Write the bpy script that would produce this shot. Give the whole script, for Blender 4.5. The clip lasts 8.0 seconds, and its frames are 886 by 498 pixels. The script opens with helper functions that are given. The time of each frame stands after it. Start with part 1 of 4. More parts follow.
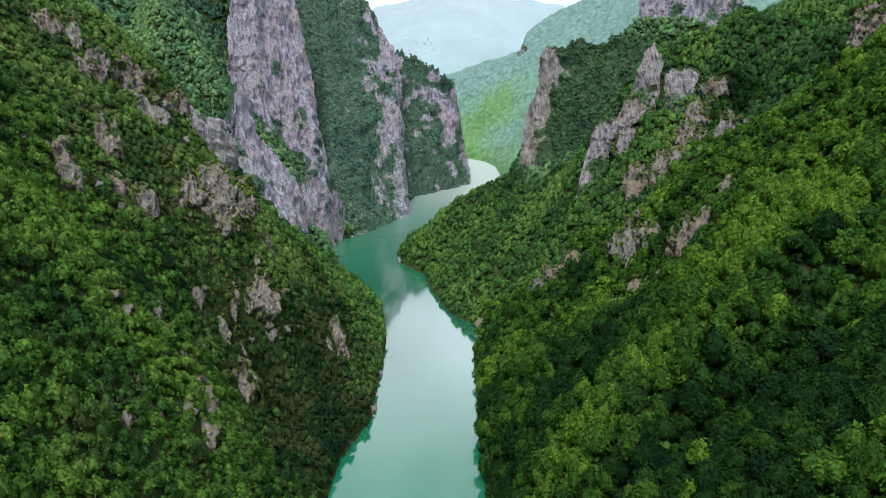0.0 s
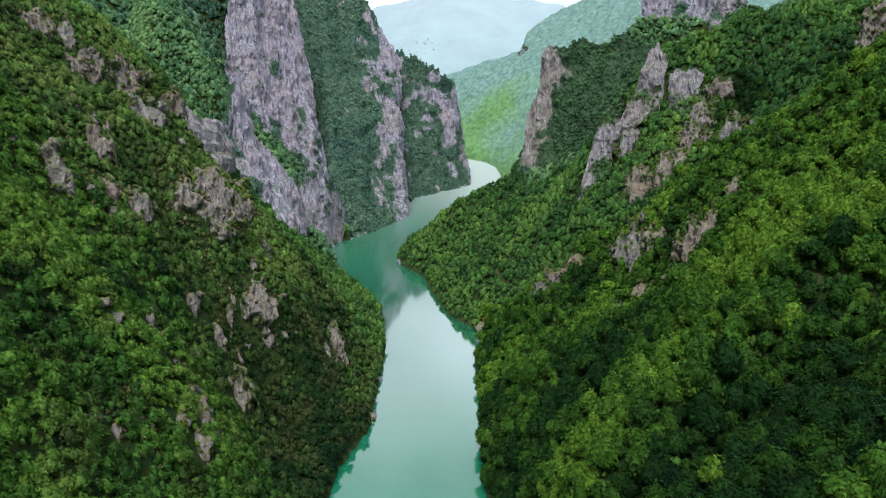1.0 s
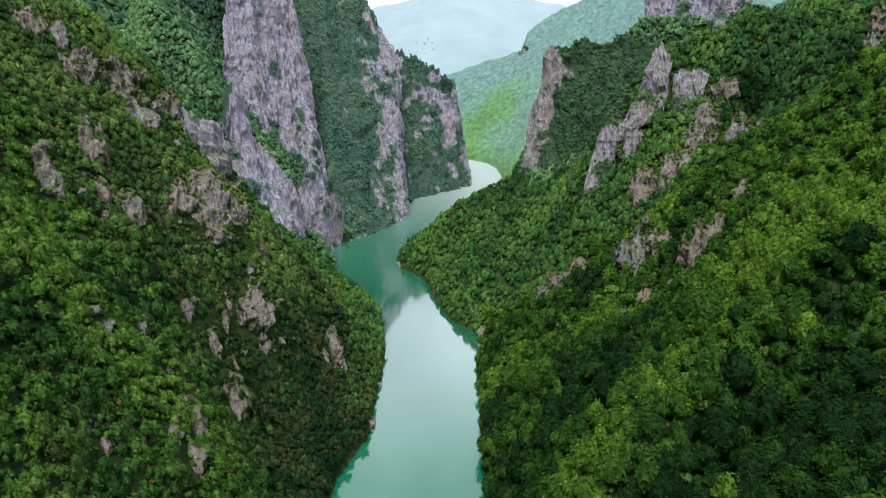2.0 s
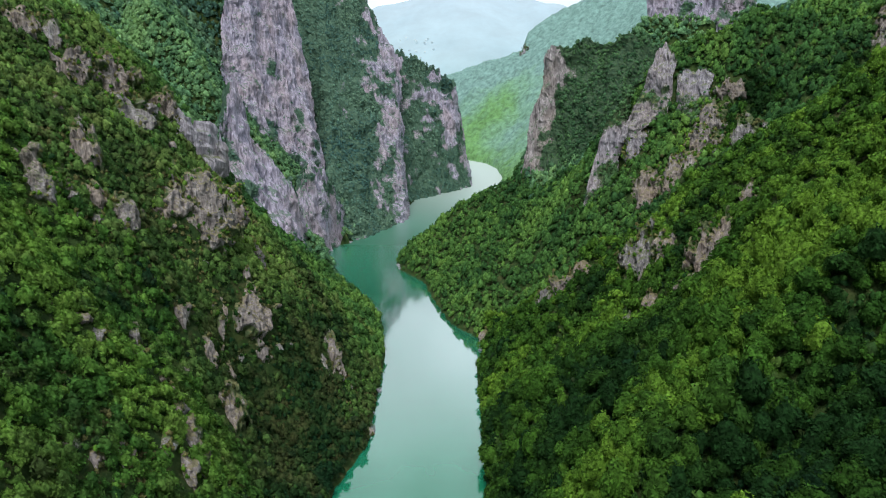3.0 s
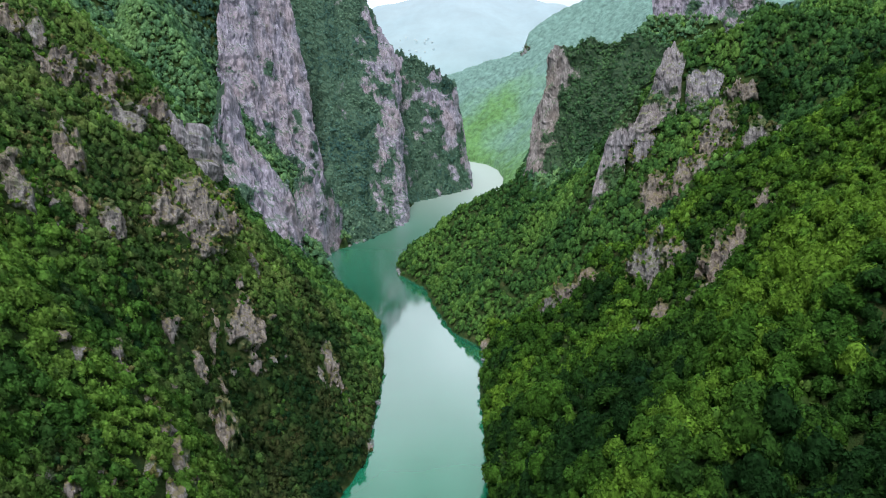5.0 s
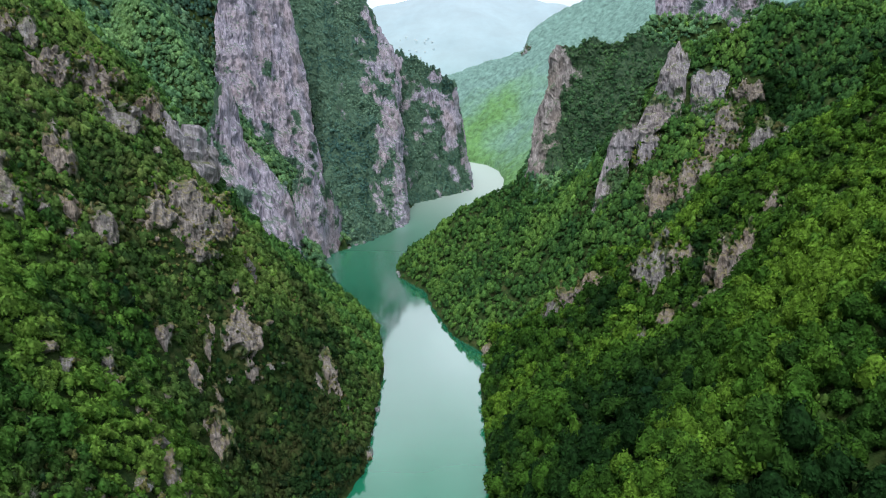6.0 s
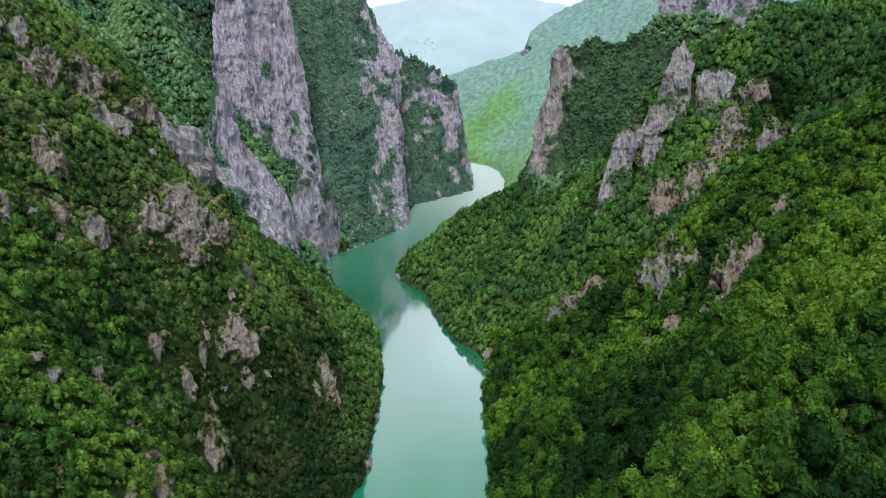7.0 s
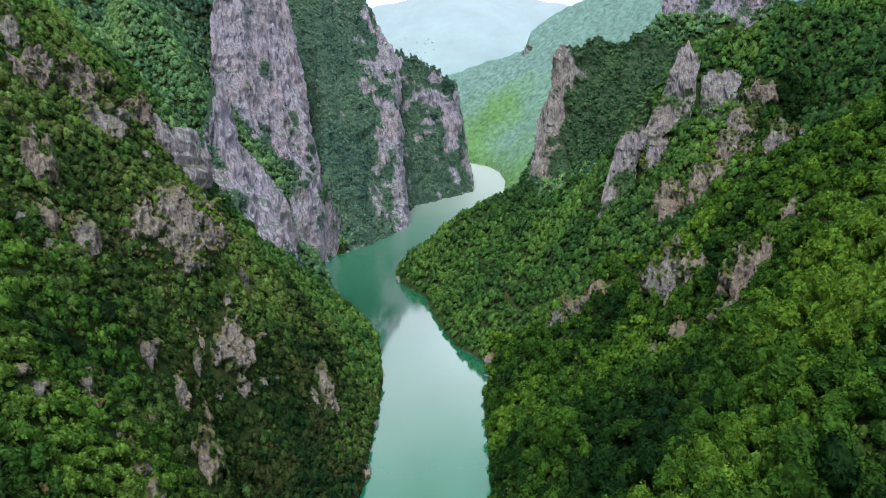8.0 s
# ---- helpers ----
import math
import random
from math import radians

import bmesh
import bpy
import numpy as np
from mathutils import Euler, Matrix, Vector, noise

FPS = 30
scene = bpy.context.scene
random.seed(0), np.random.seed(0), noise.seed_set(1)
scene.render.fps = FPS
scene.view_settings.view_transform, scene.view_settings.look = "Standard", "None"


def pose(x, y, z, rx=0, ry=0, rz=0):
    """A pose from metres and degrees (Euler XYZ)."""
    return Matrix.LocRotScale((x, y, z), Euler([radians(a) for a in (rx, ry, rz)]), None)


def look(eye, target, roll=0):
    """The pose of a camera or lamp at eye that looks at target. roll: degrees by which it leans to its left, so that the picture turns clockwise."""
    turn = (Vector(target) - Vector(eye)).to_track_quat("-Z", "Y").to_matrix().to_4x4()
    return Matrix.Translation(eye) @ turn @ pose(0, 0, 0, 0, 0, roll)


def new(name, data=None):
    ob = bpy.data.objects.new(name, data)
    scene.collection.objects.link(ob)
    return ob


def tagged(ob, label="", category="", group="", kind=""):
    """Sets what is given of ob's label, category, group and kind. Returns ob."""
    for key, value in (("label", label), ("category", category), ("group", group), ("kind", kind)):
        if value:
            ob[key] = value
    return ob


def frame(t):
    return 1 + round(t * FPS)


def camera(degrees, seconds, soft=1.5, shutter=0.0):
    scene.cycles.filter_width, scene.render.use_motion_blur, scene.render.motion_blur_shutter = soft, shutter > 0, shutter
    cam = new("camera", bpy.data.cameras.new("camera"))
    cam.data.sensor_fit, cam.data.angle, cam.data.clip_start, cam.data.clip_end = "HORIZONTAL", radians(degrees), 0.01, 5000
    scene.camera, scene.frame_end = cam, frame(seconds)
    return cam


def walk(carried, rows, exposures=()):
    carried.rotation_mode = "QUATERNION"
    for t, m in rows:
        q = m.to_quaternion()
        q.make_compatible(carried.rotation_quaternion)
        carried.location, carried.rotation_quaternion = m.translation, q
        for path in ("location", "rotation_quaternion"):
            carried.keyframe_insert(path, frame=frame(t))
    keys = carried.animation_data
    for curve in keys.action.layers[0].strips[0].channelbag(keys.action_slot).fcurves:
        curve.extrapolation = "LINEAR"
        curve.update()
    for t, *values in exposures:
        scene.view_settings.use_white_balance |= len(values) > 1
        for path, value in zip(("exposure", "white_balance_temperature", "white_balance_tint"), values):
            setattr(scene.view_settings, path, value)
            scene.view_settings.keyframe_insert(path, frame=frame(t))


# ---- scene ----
# A drone glides level up a river canyon, 172 m above the water. x: right, y: up the canyon, z = 0 at the water.
cam = camera(70, 8.0, soft=1.1)
EYE_Z, TILT = 172.5, 73.15
WAY = Vector((-2.69, 52.24, 0.0))
SHARES = [(0.0, -0.4989), (1.0, -0.3682), (2.0, -0.2400), (3.0, -0.1190), (4.0, 0.0005), (5.0, 0.1240), (6.0, 0.2500), (7.0, 0.3760), (8.0, 0.5011)]
walk(cam, [(t, pose(WAY.x * s, WAY.y * s, EYE_Z, TILT, 0, 0)) for t, s in SHARES], [(0.0, -0.05, 6200, 7.5), (8.0, -0.05, 6200, 7.5)])

# ---- light: a bright overcast sky ----
SUN_UP, SUN_TURN = radians(64), radians(195)
world = bpy.data.worlds.new("overcast_sky")
scene.world = world
world.use_nodes = True
wn, wl = world.node_tree.nodes, world.node_tree.links
sky = wn.new("ShaderNodeTexSky")
sky.sky_type, sky.sun_disc, sky.sun_elevation, sky.sun_rotation = "NISHITA", False, SUN_UP, SUN_TURN
sky.dust_density, sky.air_density = 3.0, 1.0
sky_gain = wn.new("ShaderNodeMixRGB")
sky_gain.blend_type, sky_gain.inputs[0].default_value, sky_gain.inputs[2].default_value = "MULTIPLY", 1.0, (0.06, 0.06, 0.06, 1)
cloud = wn.new("ShaderNodeMixRGB")
cloud.inputs[0].default_value, cloud.inputs[2].default_value = 0.85, (1.10, 1.19, 1.27, 1)
wl.new(sky.outputs[0], sky_gain.inputs[1])
wl.new(sky_gain.outputs[0], cloud.inputs[1])
puffs = wn.new("ShaderNodeTexNoise")
puffs.inputs["Scale"].default_value, puffs.inputs["Detail"].default_value = 5.0, 5
gain = wn.new("ShaderNodeMapRange")
gain.inputs[3].default_value, gain.inputs[4].default_value = 0.5, 1.5
deck = wn.new("ShaderNodeMixRGB")
deck.blend_type, deck.inputs[0].default_value = "MULTIPLY", 1.0
wl.new(wn.new("ShaderNodeTexCoord").outputs["Generated"], puffs.inputs["Vector"])
wl.new(puffs.outputs["Fac"], gain.inputs[0])
wl.new(cloud.outputs[0], deck.inputs[1])
wl.new(gain.outputs[0], deck.inputs[2])
wl.new(deck.outputs[0], wn["Background"].inputs[0])
wn["Background"].inputs[1].default_value = 1.05
sun = new("sun", bpy.data.lights.new("sun", "SUN"))
sun.data.energy, sun.data.angle, sun.data.color = 3.8, radians(20), (1.0, 0.96, 0.9)
sun.matrix_world = look((0, 0, 800), (-800 * math.sin(SUN_TURN) / math.tan(SUN_UP), -800 * math.cos(SUN_TURN) / math.tan(SUN_UP), 0))
scene.view_settings.exposure = 0.0


# ---- materials ----
class Paint:
    """A node material with short calls."""

    def __init__(self, name, rough=0.9, spec=0.2):
        self.m = bpy.data.materials.new(name)
        self.m.use_nodes = True
        self.n, self.l = self.m.node_tree.nodes, self.m.node_tree.links
        self.b = self.n["Principled BSDF"]
        self.b.inputs["Roughness"].default_value = rough
        self.b.inputs["Specular IOR Level"].default_value = spec
        self.at = self.n.new("ShaderNodeNewGeometry").outputs["Position"]

    def stretch(self, sx, sy, sz):
        v = self.n.new("ShaderNodeMapping")
        v.inputs["Scale"].default_value = (sx, sy, sz)
        self.l.new(self.at, v.inputs[0])
        return v.outputs[0]

    def noise(self, scale, detail=4, rough=0.55, at=None):
        t = self.n.new("ShaderNodeTexNoise")
        t.inputs["Scale"].default_value, t.inputs["Detail"].default_value, t.inputs["Roughness"].default_value = scale, detail, rough
        self.l.new(at or self.at, t.inputs["Vector"])
        return t.outputs["Fac"]

    def ramp(self, fac, *stops):
        r = self.n.new("ShaderNodeValToRGB")
        while len(r.color_ramp.elements) < len(stops):
            r.color_ramp.elements.new(0.5)
        for e, (p, c) in zip(r.color_ramp.elements, stops):
            e.position, e.color = p, (*c, 1) if len(c) == 3 else c
        self.l.new(fac, r.inputs[0])
        return r.outputs[0]

    def mix(self, fac, a, b, mode="MIX"):
        m = self.n.new("ShaderNodeMixRGB")
        m.blend_type = mode
        for socket, v in zip(m.inputs, (fac, a, b)):
            if isinstance(v, (int, float)):
                socket.default_value = v
            elif isinstance(v, tuple):
                socket.default_value = (*v, 1)
            else:
                self.l.new(v, socket)
        return m.outputs[0]

    def attr(self, name):
        a = self.n.new("ShaderNodeAttribute")
        a.attribute_name = name
        return a.outputs["Fac"]

    def bump(self, fac, strength, metres):
        b = self.n.new("ShaderNodeBump")
        b.inputs["Strength"].default_value, b.inputs["Distance"].default_value = strength, metres
        self.l.new(fac, b.inputs["Height"])
        self.l.new(b.outputs[0], self.b.inputs["Normal"])

    def colour(self, c):
        self.l.new(c, self.b.inputs["Base Color"])
        return self.m


def grey(v):
    return (v, v, v)


def make_rock(name, pale, dark, stain, moss=((0.050, 0.080, 0.034), (0.115, 0.140, 0.062)), grass=((0.060, 0.085, 0.030), (0.120, 0.125, 0.050))):
    p = Paint(name, 0.92, 0.15)
    streak = p.noise(1.0, 8, 0.62, p.stretch(0.42, 0.42, 0.055))
    c = p.ramp(streak, (0.32, dark), (0.5, tuple((a + b) / 2 for a, b in zip(pale, dark))), (0.66, pale))
    patch = p.ramp(p.noise(0.035, 5), (0.42, grey(0)), (0.62, grey(1)))
    c = p.mix(patch, c, p.mix(0.6, c, stain))
    crack = p.ramp(p.noise(1.0, 7, 0.62, p.stretch(0.55, 0.55, 0.085)), (0.34, grey(0.34)), (0.47, grey(1)))
    c = p.mix(0.8, c, crack, "MULTIPLY")
    lichen = p.ramp(p.noise(0.11, 8, 0.7), (0.58, grey(0)), (0.70, grey(1)))
    c = p.mix(p.mix(0.6, grey(0), lichen), c, (0.10, 0.12, 0.06))
    fine = p.noise(1.0, 4, 0.6, p.stretch(1.7, 1.7, 0.13))
    c = p.mix(1.0, c, p.ramp(fine, (0.36, grey(0.62)), (0.52, grey(1.0)), (0.66, grey(1.16))), "MULTIPLY")
    # grass and moss where growth takes hold
    fringe = p.mix(1.0, p.attr("growth"), p.mix(0.85, grey(0), p.noise(0.5, 6, 0.7)), "ADD")
    c = p.mix(p.ramp(fringe, (0.66, grey(0)), (0.86, grey(1))), c, p.ramp(p.noise(0.6, 6), (0.35, moss[0]), (0.65, moss[1])))
    # grass on the ledges
    lie = p.n.new("ShaderNodeSeparateXYZ")
    p.l.new(p.at.node.outputs["Normal"], lie.inputs[0])
    ledge = p.mix(1.0, lie.outputs["Z"], p.mix(0.55, grey(0), p.noise(0.35, 6, 0.7)), "ADD")
    c = p.mix(p.ramp(ledge, (0.80, grey(0)), (1.0, grey(0.8))), c, p.ramp(p.noise(0.5, 6), (0.35, grass[0]), (0.65, grass[1])))
    p.bump(p.mix(0.5, streak, p.noise(1.3, 8, 0.7)), 1.0, 1.2)
    return p.colour(c)


def make_leaves(name, low, mid, high, single=False, uneven=0.25, spray=1.1, depth=1.0, dry=0.0):
    p = Paint(name, 0.75, 0.06)
    tint = p.n.new("ShaderNodeObjectInfo").outputs["Random"] if single else p.attr("tint")
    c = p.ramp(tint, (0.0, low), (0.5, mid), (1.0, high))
    wide = p.ramp(p.noise(0.012, 4, 0.6), (0.35, grey(0.0)), (0.65, grey(1.0)))
    c = p.mix(p.mix(1.0, p.mix(0.6, grey(0), wide), tint, "MULTIPLY"), c, tuple(1.25 * v for v in high))
    if dry:
        # thickets that the summer has browned
        c = p.mix(p.ramp(p.noise(0.07, 6, 0.65), (0.48, grey(0)), (0.64, grey(dry))), c, (0.115, 0.108, 0.042))
    # sprays of leaves; lit tips and shaded hollows are painted into the colour
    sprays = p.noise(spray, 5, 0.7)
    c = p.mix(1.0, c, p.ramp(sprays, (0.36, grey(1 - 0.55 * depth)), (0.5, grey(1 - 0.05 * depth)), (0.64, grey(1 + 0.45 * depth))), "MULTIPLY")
    if depth > 0.5:
        p.bump(sprays, 0.9 * depth, 0.9)
    geo = p.n.new("ShaderNodeNewGeometry")
    each = p.ramp(geo.outputs["Random Per Island"], (0.0, grey(1 - uneven)), (1.0, grey(1 + uneven)))
    c = p.mix(1.0, c, each, "MULTIPLY")
    p.colour(c)
    glow = p.n.new("ShaderNodeBsdfTranslucent")
    p.l.new(p.mix(1.0, c, (1.25, 1.15, 0.6), "MULTIPLY"), glow.inputs[0])
    both = p.n.new("ShaderNodeMixShader")
    both.inputs[0].default_value = 0.16
    p.l.new(p.b.outputs[0], both.inputs[1])
    p.l.new(glow.outputs[0], both.inputs[2])
    p.l.new(both.outputs[0], p.n["Material Output"].inputs[0])
    return p.m


# ROCK: lavender limestone; haze is painted in as bluer rock and teal growth
ROCK = make_rock("limestone", (0.475, 0.435, 0.545), (0.23, 0.205, 0.265), (0.38, 0.305, 0.33), ((0.044, 0.088, 0.064), (0.078, 0.132, 0.086)), ((0.044, 0.088, 0.064), (0.082, 0.134, 0.082)))
ROCK_CRAG = make_rock("lavender_limestone", (0.46, 0.43, 0.475), (0.17, 0.155, 0.18), (0.33, 0.275, 0.27), ((0.036, 0.068, 0.034), (0.080, 0.110, 0.050)))
ROCK_FIN = make_rock("fin_limestone", (0.40, 0.36, 0.37), (0.13, 0.115, 0.115), (0.27, 0.22, 0.19), ((0.030, 0.060, 0.036), (0.060, 0.100, 0.050)), ((0.030, 0.062, 0.034), (0.062, 0.100, 0.046)))
ROCK_GREY = make_rock("grey_limestone", (0.39, 0.365, 0.375), (0.125, 0.115, 0.12), (0.26, 0.205, 0.165))
ROCK_WARM = make_rock("weathered_limestone", (0.39, 0.35, 0.345), (0.125, 0.108, 0.103), (0.26, 0.195, 0.145), grass=((0.095, 0.090, 0.038), (0.185, 0.160, 0.082)))
GREENS = (0.010, 0.033, 0.008), (0.035, 0.096, 0.013), (0.100, 0.187, 0.021)
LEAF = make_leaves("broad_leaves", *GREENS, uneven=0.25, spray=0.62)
# a darkened leaf copy: the shade of the right-hand fold is in its colour
LEAF_SHADED = make_leaves("shaded_broad_leaves", (0.006, 0.022, 0.008), (0.011, 0.037, 0.009), (0.022, 0.058, 0.008), single=True, spray=0.62)
LEAF_FRESH = make_leaves("fresh_broad_leaves", *GREENS, single=True, spray=0.62)
# LEAF_MID, HILL, BACK, UPPER and FAR: haze painted in, paler and bluer with distance
LEAF_MID = make_leaves("cool_broad_leaves", (0.024, 0.068, 0.021), (0.046, 0.116, 0.029), (0.106, 0.202, 0.042), spray=0.7, depth=0.8)
LEAF_HILL = make_leaves("hazed_hill_leaves", (0.046, 0.110, 0.062), (0.084, 0.182, 0.090), (0.160, 0.280, 0.108), spray=0.7, depth=0.8)
LEAF_BACK = make_leaves("hazed_back_leaves", (0.043, 0.100, 0.074), (0.070, 0.150, 0.096), (0.135, 0.228, 0.120), spray=0.5, depth=0.7)
LEAF_UPPER = make_leaves("hazed_upper_leaves", (0.044, 0.100, 0.090), (0.070, 0.140, 0.112), (0.120, 0.198, 0.134), spray=0.4, depth=0.6)
LEAF_FAR = make_leaves("hazed_far_leaves", (0.165, 0.270, 0.245), (0.150, 0.262, 0.190), (0.118, 0.232, 0.088), uneven=0.0, spray=0.11, depth=0.62)
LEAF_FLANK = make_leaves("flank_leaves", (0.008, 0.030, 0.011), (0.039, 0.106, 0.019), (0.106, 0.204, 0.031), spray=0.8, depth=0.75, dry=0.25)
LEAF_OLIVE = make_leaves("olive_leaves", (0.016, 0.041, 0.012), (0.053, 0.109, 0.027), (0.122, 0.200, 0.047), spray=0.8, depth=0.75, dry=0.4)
LEAF_FIN = make_leaves("fin_leaves", (0.028, 0.068, 0.034), (0.044, 0.100, 0.046), (0.078, 0.150, 0.062), spray=0.7, depth=0.6)
LEAF_DRY = make_leaves("scrub_leaves", (0.060, 0.068, 0.026), (0.105, 0.105, 0.040), (0.165, 0.160, 0.062))

p = Paint("soil_and_scrub", 0.95, 0.1)
c = p.ramp(p.noise(0.25, 8, 0.65), (0.3, (0.012, 0.028, 0.009)), (0.5, (0.026, 0.050, 0.014)), (0.72, (0.075, 0.075, 0.030)))
c = p.mix(p.ramp(p.noise(0.05, 6), (0.5, grey(0)), (0.7, grey(0.7))), c, (0.045, 0.075, 0.018))
c = p.mix(p.ramp(p.noise(0.35, 8, 0.7), (0.66, grey(0)), (0.74, grey(0.4))), c, (0.16, 0.15, 0.12))
# haze over the far slopes, painted into the soil as a paler, bluer green
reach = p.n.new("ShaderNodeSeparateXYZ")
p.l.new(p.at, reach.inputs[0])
far_haze = p.n.new("ShaderNodeMapRange")
for slot, v in zip(far_haze.inputs[1:5], (850, 1050, 0.0, 0.9)):
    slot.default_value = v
p.l.new(reach.outputs["Y"], far_haze.inputs[0])
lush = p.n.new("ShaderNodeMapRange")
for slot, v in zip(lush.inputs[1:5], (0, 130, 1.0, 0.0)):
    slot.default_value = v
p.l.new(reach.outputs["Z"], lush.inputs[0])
c = p.mix(far_haze.outputs[0], c, p.mix(lush.outputs[0], (0.185, 0.325, 0.262), (0.208, 0.350, 0.18)))
p.bump(p.noise(0.8, 8, 0.7), 1.0, 1.0)
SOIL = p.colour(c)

p = Paint("bark", 0.9, 0.1)
p.bump(p.noise(6.0, 6), 0.8, 0.05)
BARK = p.colour(p.ramp(p.noise(3.0, 6), (0.3, (0.05, 0.04, 0.03)), (0.7, (0.16, 0.13, 0.10))))

p = Paint("river_water", 0.5, 0.0)
c = p.ramp(p.noise(0.010, 4, 0.5), (0.35, (0.012, 0.140, 0.074)), (0.65, (0.022, 0.185, 0.108)))
p.bump(p.noise(0.22, 4, 0.6), 0.03, 0.3)
WATER = p.colour(c)
gloss = p.n.new("ShaderNodeBsdfGlossy")
# the far reach is ruffled by wind
reach = p.n.new("ShaderNodeSeparateXYZ")
p.l.new(p.at, reach.inputs[0])
ruffle = p.n.new("ShaderNodeMapRange")
for slot, v in zip(ruffle.inputs[1:5], (430, 900, 0.07, 0.72)):
    slot.default_value = v
p.l.new(reach.outputs["Y"], ruffle.inputs[0])
p.l.new(ruffle.outputs[0], gloss.inputs["Roughness"])
tilt = p.n.new("ShaderNodeLayerWeight")
tilt.inputs[0].default_value = 0.5
skin = p.n.new("ShaderNodeMixShader")
p.l.new(p.ramp(tilt.outputs["Facing"], (0.30, grey(0.12)), (0.42, grey(0.26)), (0.54, grey(0.56)), (0.61, grey(0.66)), (0.70, grey(0.50)), (0.76, grey(0.56)), (0.80, grey(0.68))), skin.inputs[0])
p.l.new(p.b.outputs[0], skin.inputs[1])
p.l.new(gloss.outputs[0], skin.inputs[2])
p.l.new(skin.outputs[0], p.n["Material Output"].inputs[0])

# the mountain's haze is a painted pale blue that also glows
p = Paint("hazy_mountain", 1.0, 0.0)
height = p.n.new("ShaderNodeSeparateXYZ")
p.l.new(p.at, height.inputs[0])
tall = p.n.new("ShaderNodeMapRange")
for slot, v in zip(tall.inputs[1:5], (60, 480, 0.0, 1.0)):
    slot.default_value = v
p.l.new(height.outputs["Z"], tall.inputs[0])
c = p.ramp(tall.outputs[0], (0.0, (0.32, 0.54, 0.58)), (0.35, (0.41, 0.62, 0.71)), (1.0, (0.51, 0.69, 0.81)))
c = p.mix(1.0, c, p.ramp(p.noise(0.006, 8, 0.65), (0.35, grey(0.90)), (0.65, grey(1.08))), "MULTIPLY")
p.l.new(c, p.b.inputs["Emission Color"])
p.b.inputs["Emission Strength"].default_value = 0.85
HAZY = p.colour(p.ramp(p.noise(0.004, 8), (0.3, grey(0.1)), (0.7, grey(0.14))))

# ---- landform ----
LATTICE = np.random.default_rng(7).random((256, 256))


def noise2(x, y):
    xi, yi = np.floor(x).astype(int), np.floor(y).astype(int)
    fx, fy = x - xi, y - yi
    fx, fy = fx * fx * (3 - 2 * fx), fy * fy * (3 - 2 * fy)
    a, b = LATTICE[xi & 255, yi & 255], LATTICE[(xi + 1) & 255, yi & 255]
    c, d = LATTICE[xi & 255, (yi + 1) & 255], LATTICE[(xi + 1) & 255, (yi + 1) & 255]
    return (a * (1 - fx) + b * fx) * (1 - fy) + (c * (1 - fx) + d * fx) * fy - 0.5


def fbm(x, y, size, octaves=4, gain=0.5):
    out, amp, f = 0.0, 1.0, 1.0 / size
    for k in range(octaves):
        out = out + amp * noise2(x * f + 17.3 * k, y * f + 5.1 * k)
        amp, f = amp * gain, f * 2.03
    return out


LEFT_BANK = [(-48, -700), (-52, 0), (-50, 150), (-45, 218), (-35, 250), (-35, 340), (-44, 395), (-68, 440), (-100, 500), (-108, 545), (-101, 571), (-80, 600), (-64, 632), (-45, 672),
             (-47, 720), (-32, 787), (12, 833), (38, 872), (36, 961), (20, 1060), (-60, 1150), (-160, 1230), (-300, 1300)]
RIGHT_BANK = [(30, -700), (26, 0), (22, 150), (19, 218), (20, 289), (21, 325), (28, 360), (6, 389), (-8, 440), (-14, 471), (-36, 503), (-41, 528), (-30, 562), (2, 620), (42, 700),
              (66, 770), (80, 850), (90, 930), (89, 1010), (74, 1066), (43, 1104), (-30, 1190), (-120, 1280), (-300, 1370)]


def bank_x(bank, y):
    b = np.array(bank, float)
    return np.interp(y, b[:, 1], b[:, 0])


def line_distance(bank, x, y):
    best = np.full(x.shape, 1e9)
    for (ax, ay), (bx, by) in zip(bank, bank[1:]):
        t = np.clip(((x - ax) * (bx - ax) + (y - ay) * (by - ay)) / ((bx - ax) ** 2 + (by - ay) ** 2), 0, 1)
        best = np.minimum(best, np.hypot(x - ax - t * (bx - ax), y - ay - t * (by - ay)))
    return best


def crest(line, slope, x, y):
    """Height of a ridge with that crest line of (x, y, z), whose flanks fall by slope."""
    best = np.full(x.shape, -1e9)
    for (ax, ay, az), (bx, by, bz) in zip(line, line[1:]):
        t = np.clip(((x - ax) * (bx - ax) + (y - ay) * (by - ay)) / ((bx - ax) ** 2 + (by - ay) ** 2), 0, 1)
        best = np.maximum(best, az + t * (bz - az) - slope * np.hypot(x - ax - t * (bx - ax), y - ay - t * (by - ay)))
    return best


def step(a, b, v):
    t = np.clip((v - a) / (b - a), 0, 1)
    return t * t * (3 - 2 * t)


FAR_CREST = [(-98, 1330, 112), (6, 1330, 137), (83, 1330, 160), (158, 1330, 186), (170, 1330, 226), (213, 1330, 262), (280, 1330, 288), (400, 1330, 345), (700, 1330, 380)]
# gullies: a bottom line with its depth at each node
LEFT_GULLIES = ([(-90, 470, 26), (-160, 385, 32), (-230, 372, 36), (-330, 360, 32)], 0.9), ([(-48, 228, 6), (-80, 236, 15), (-112, 246, 9), (-150, 262, 4)], 0.7), ([(-60, 190, 5), (-95, 205, 9), (-135, 190, 8), (-190, 175, 6)], 0.5)
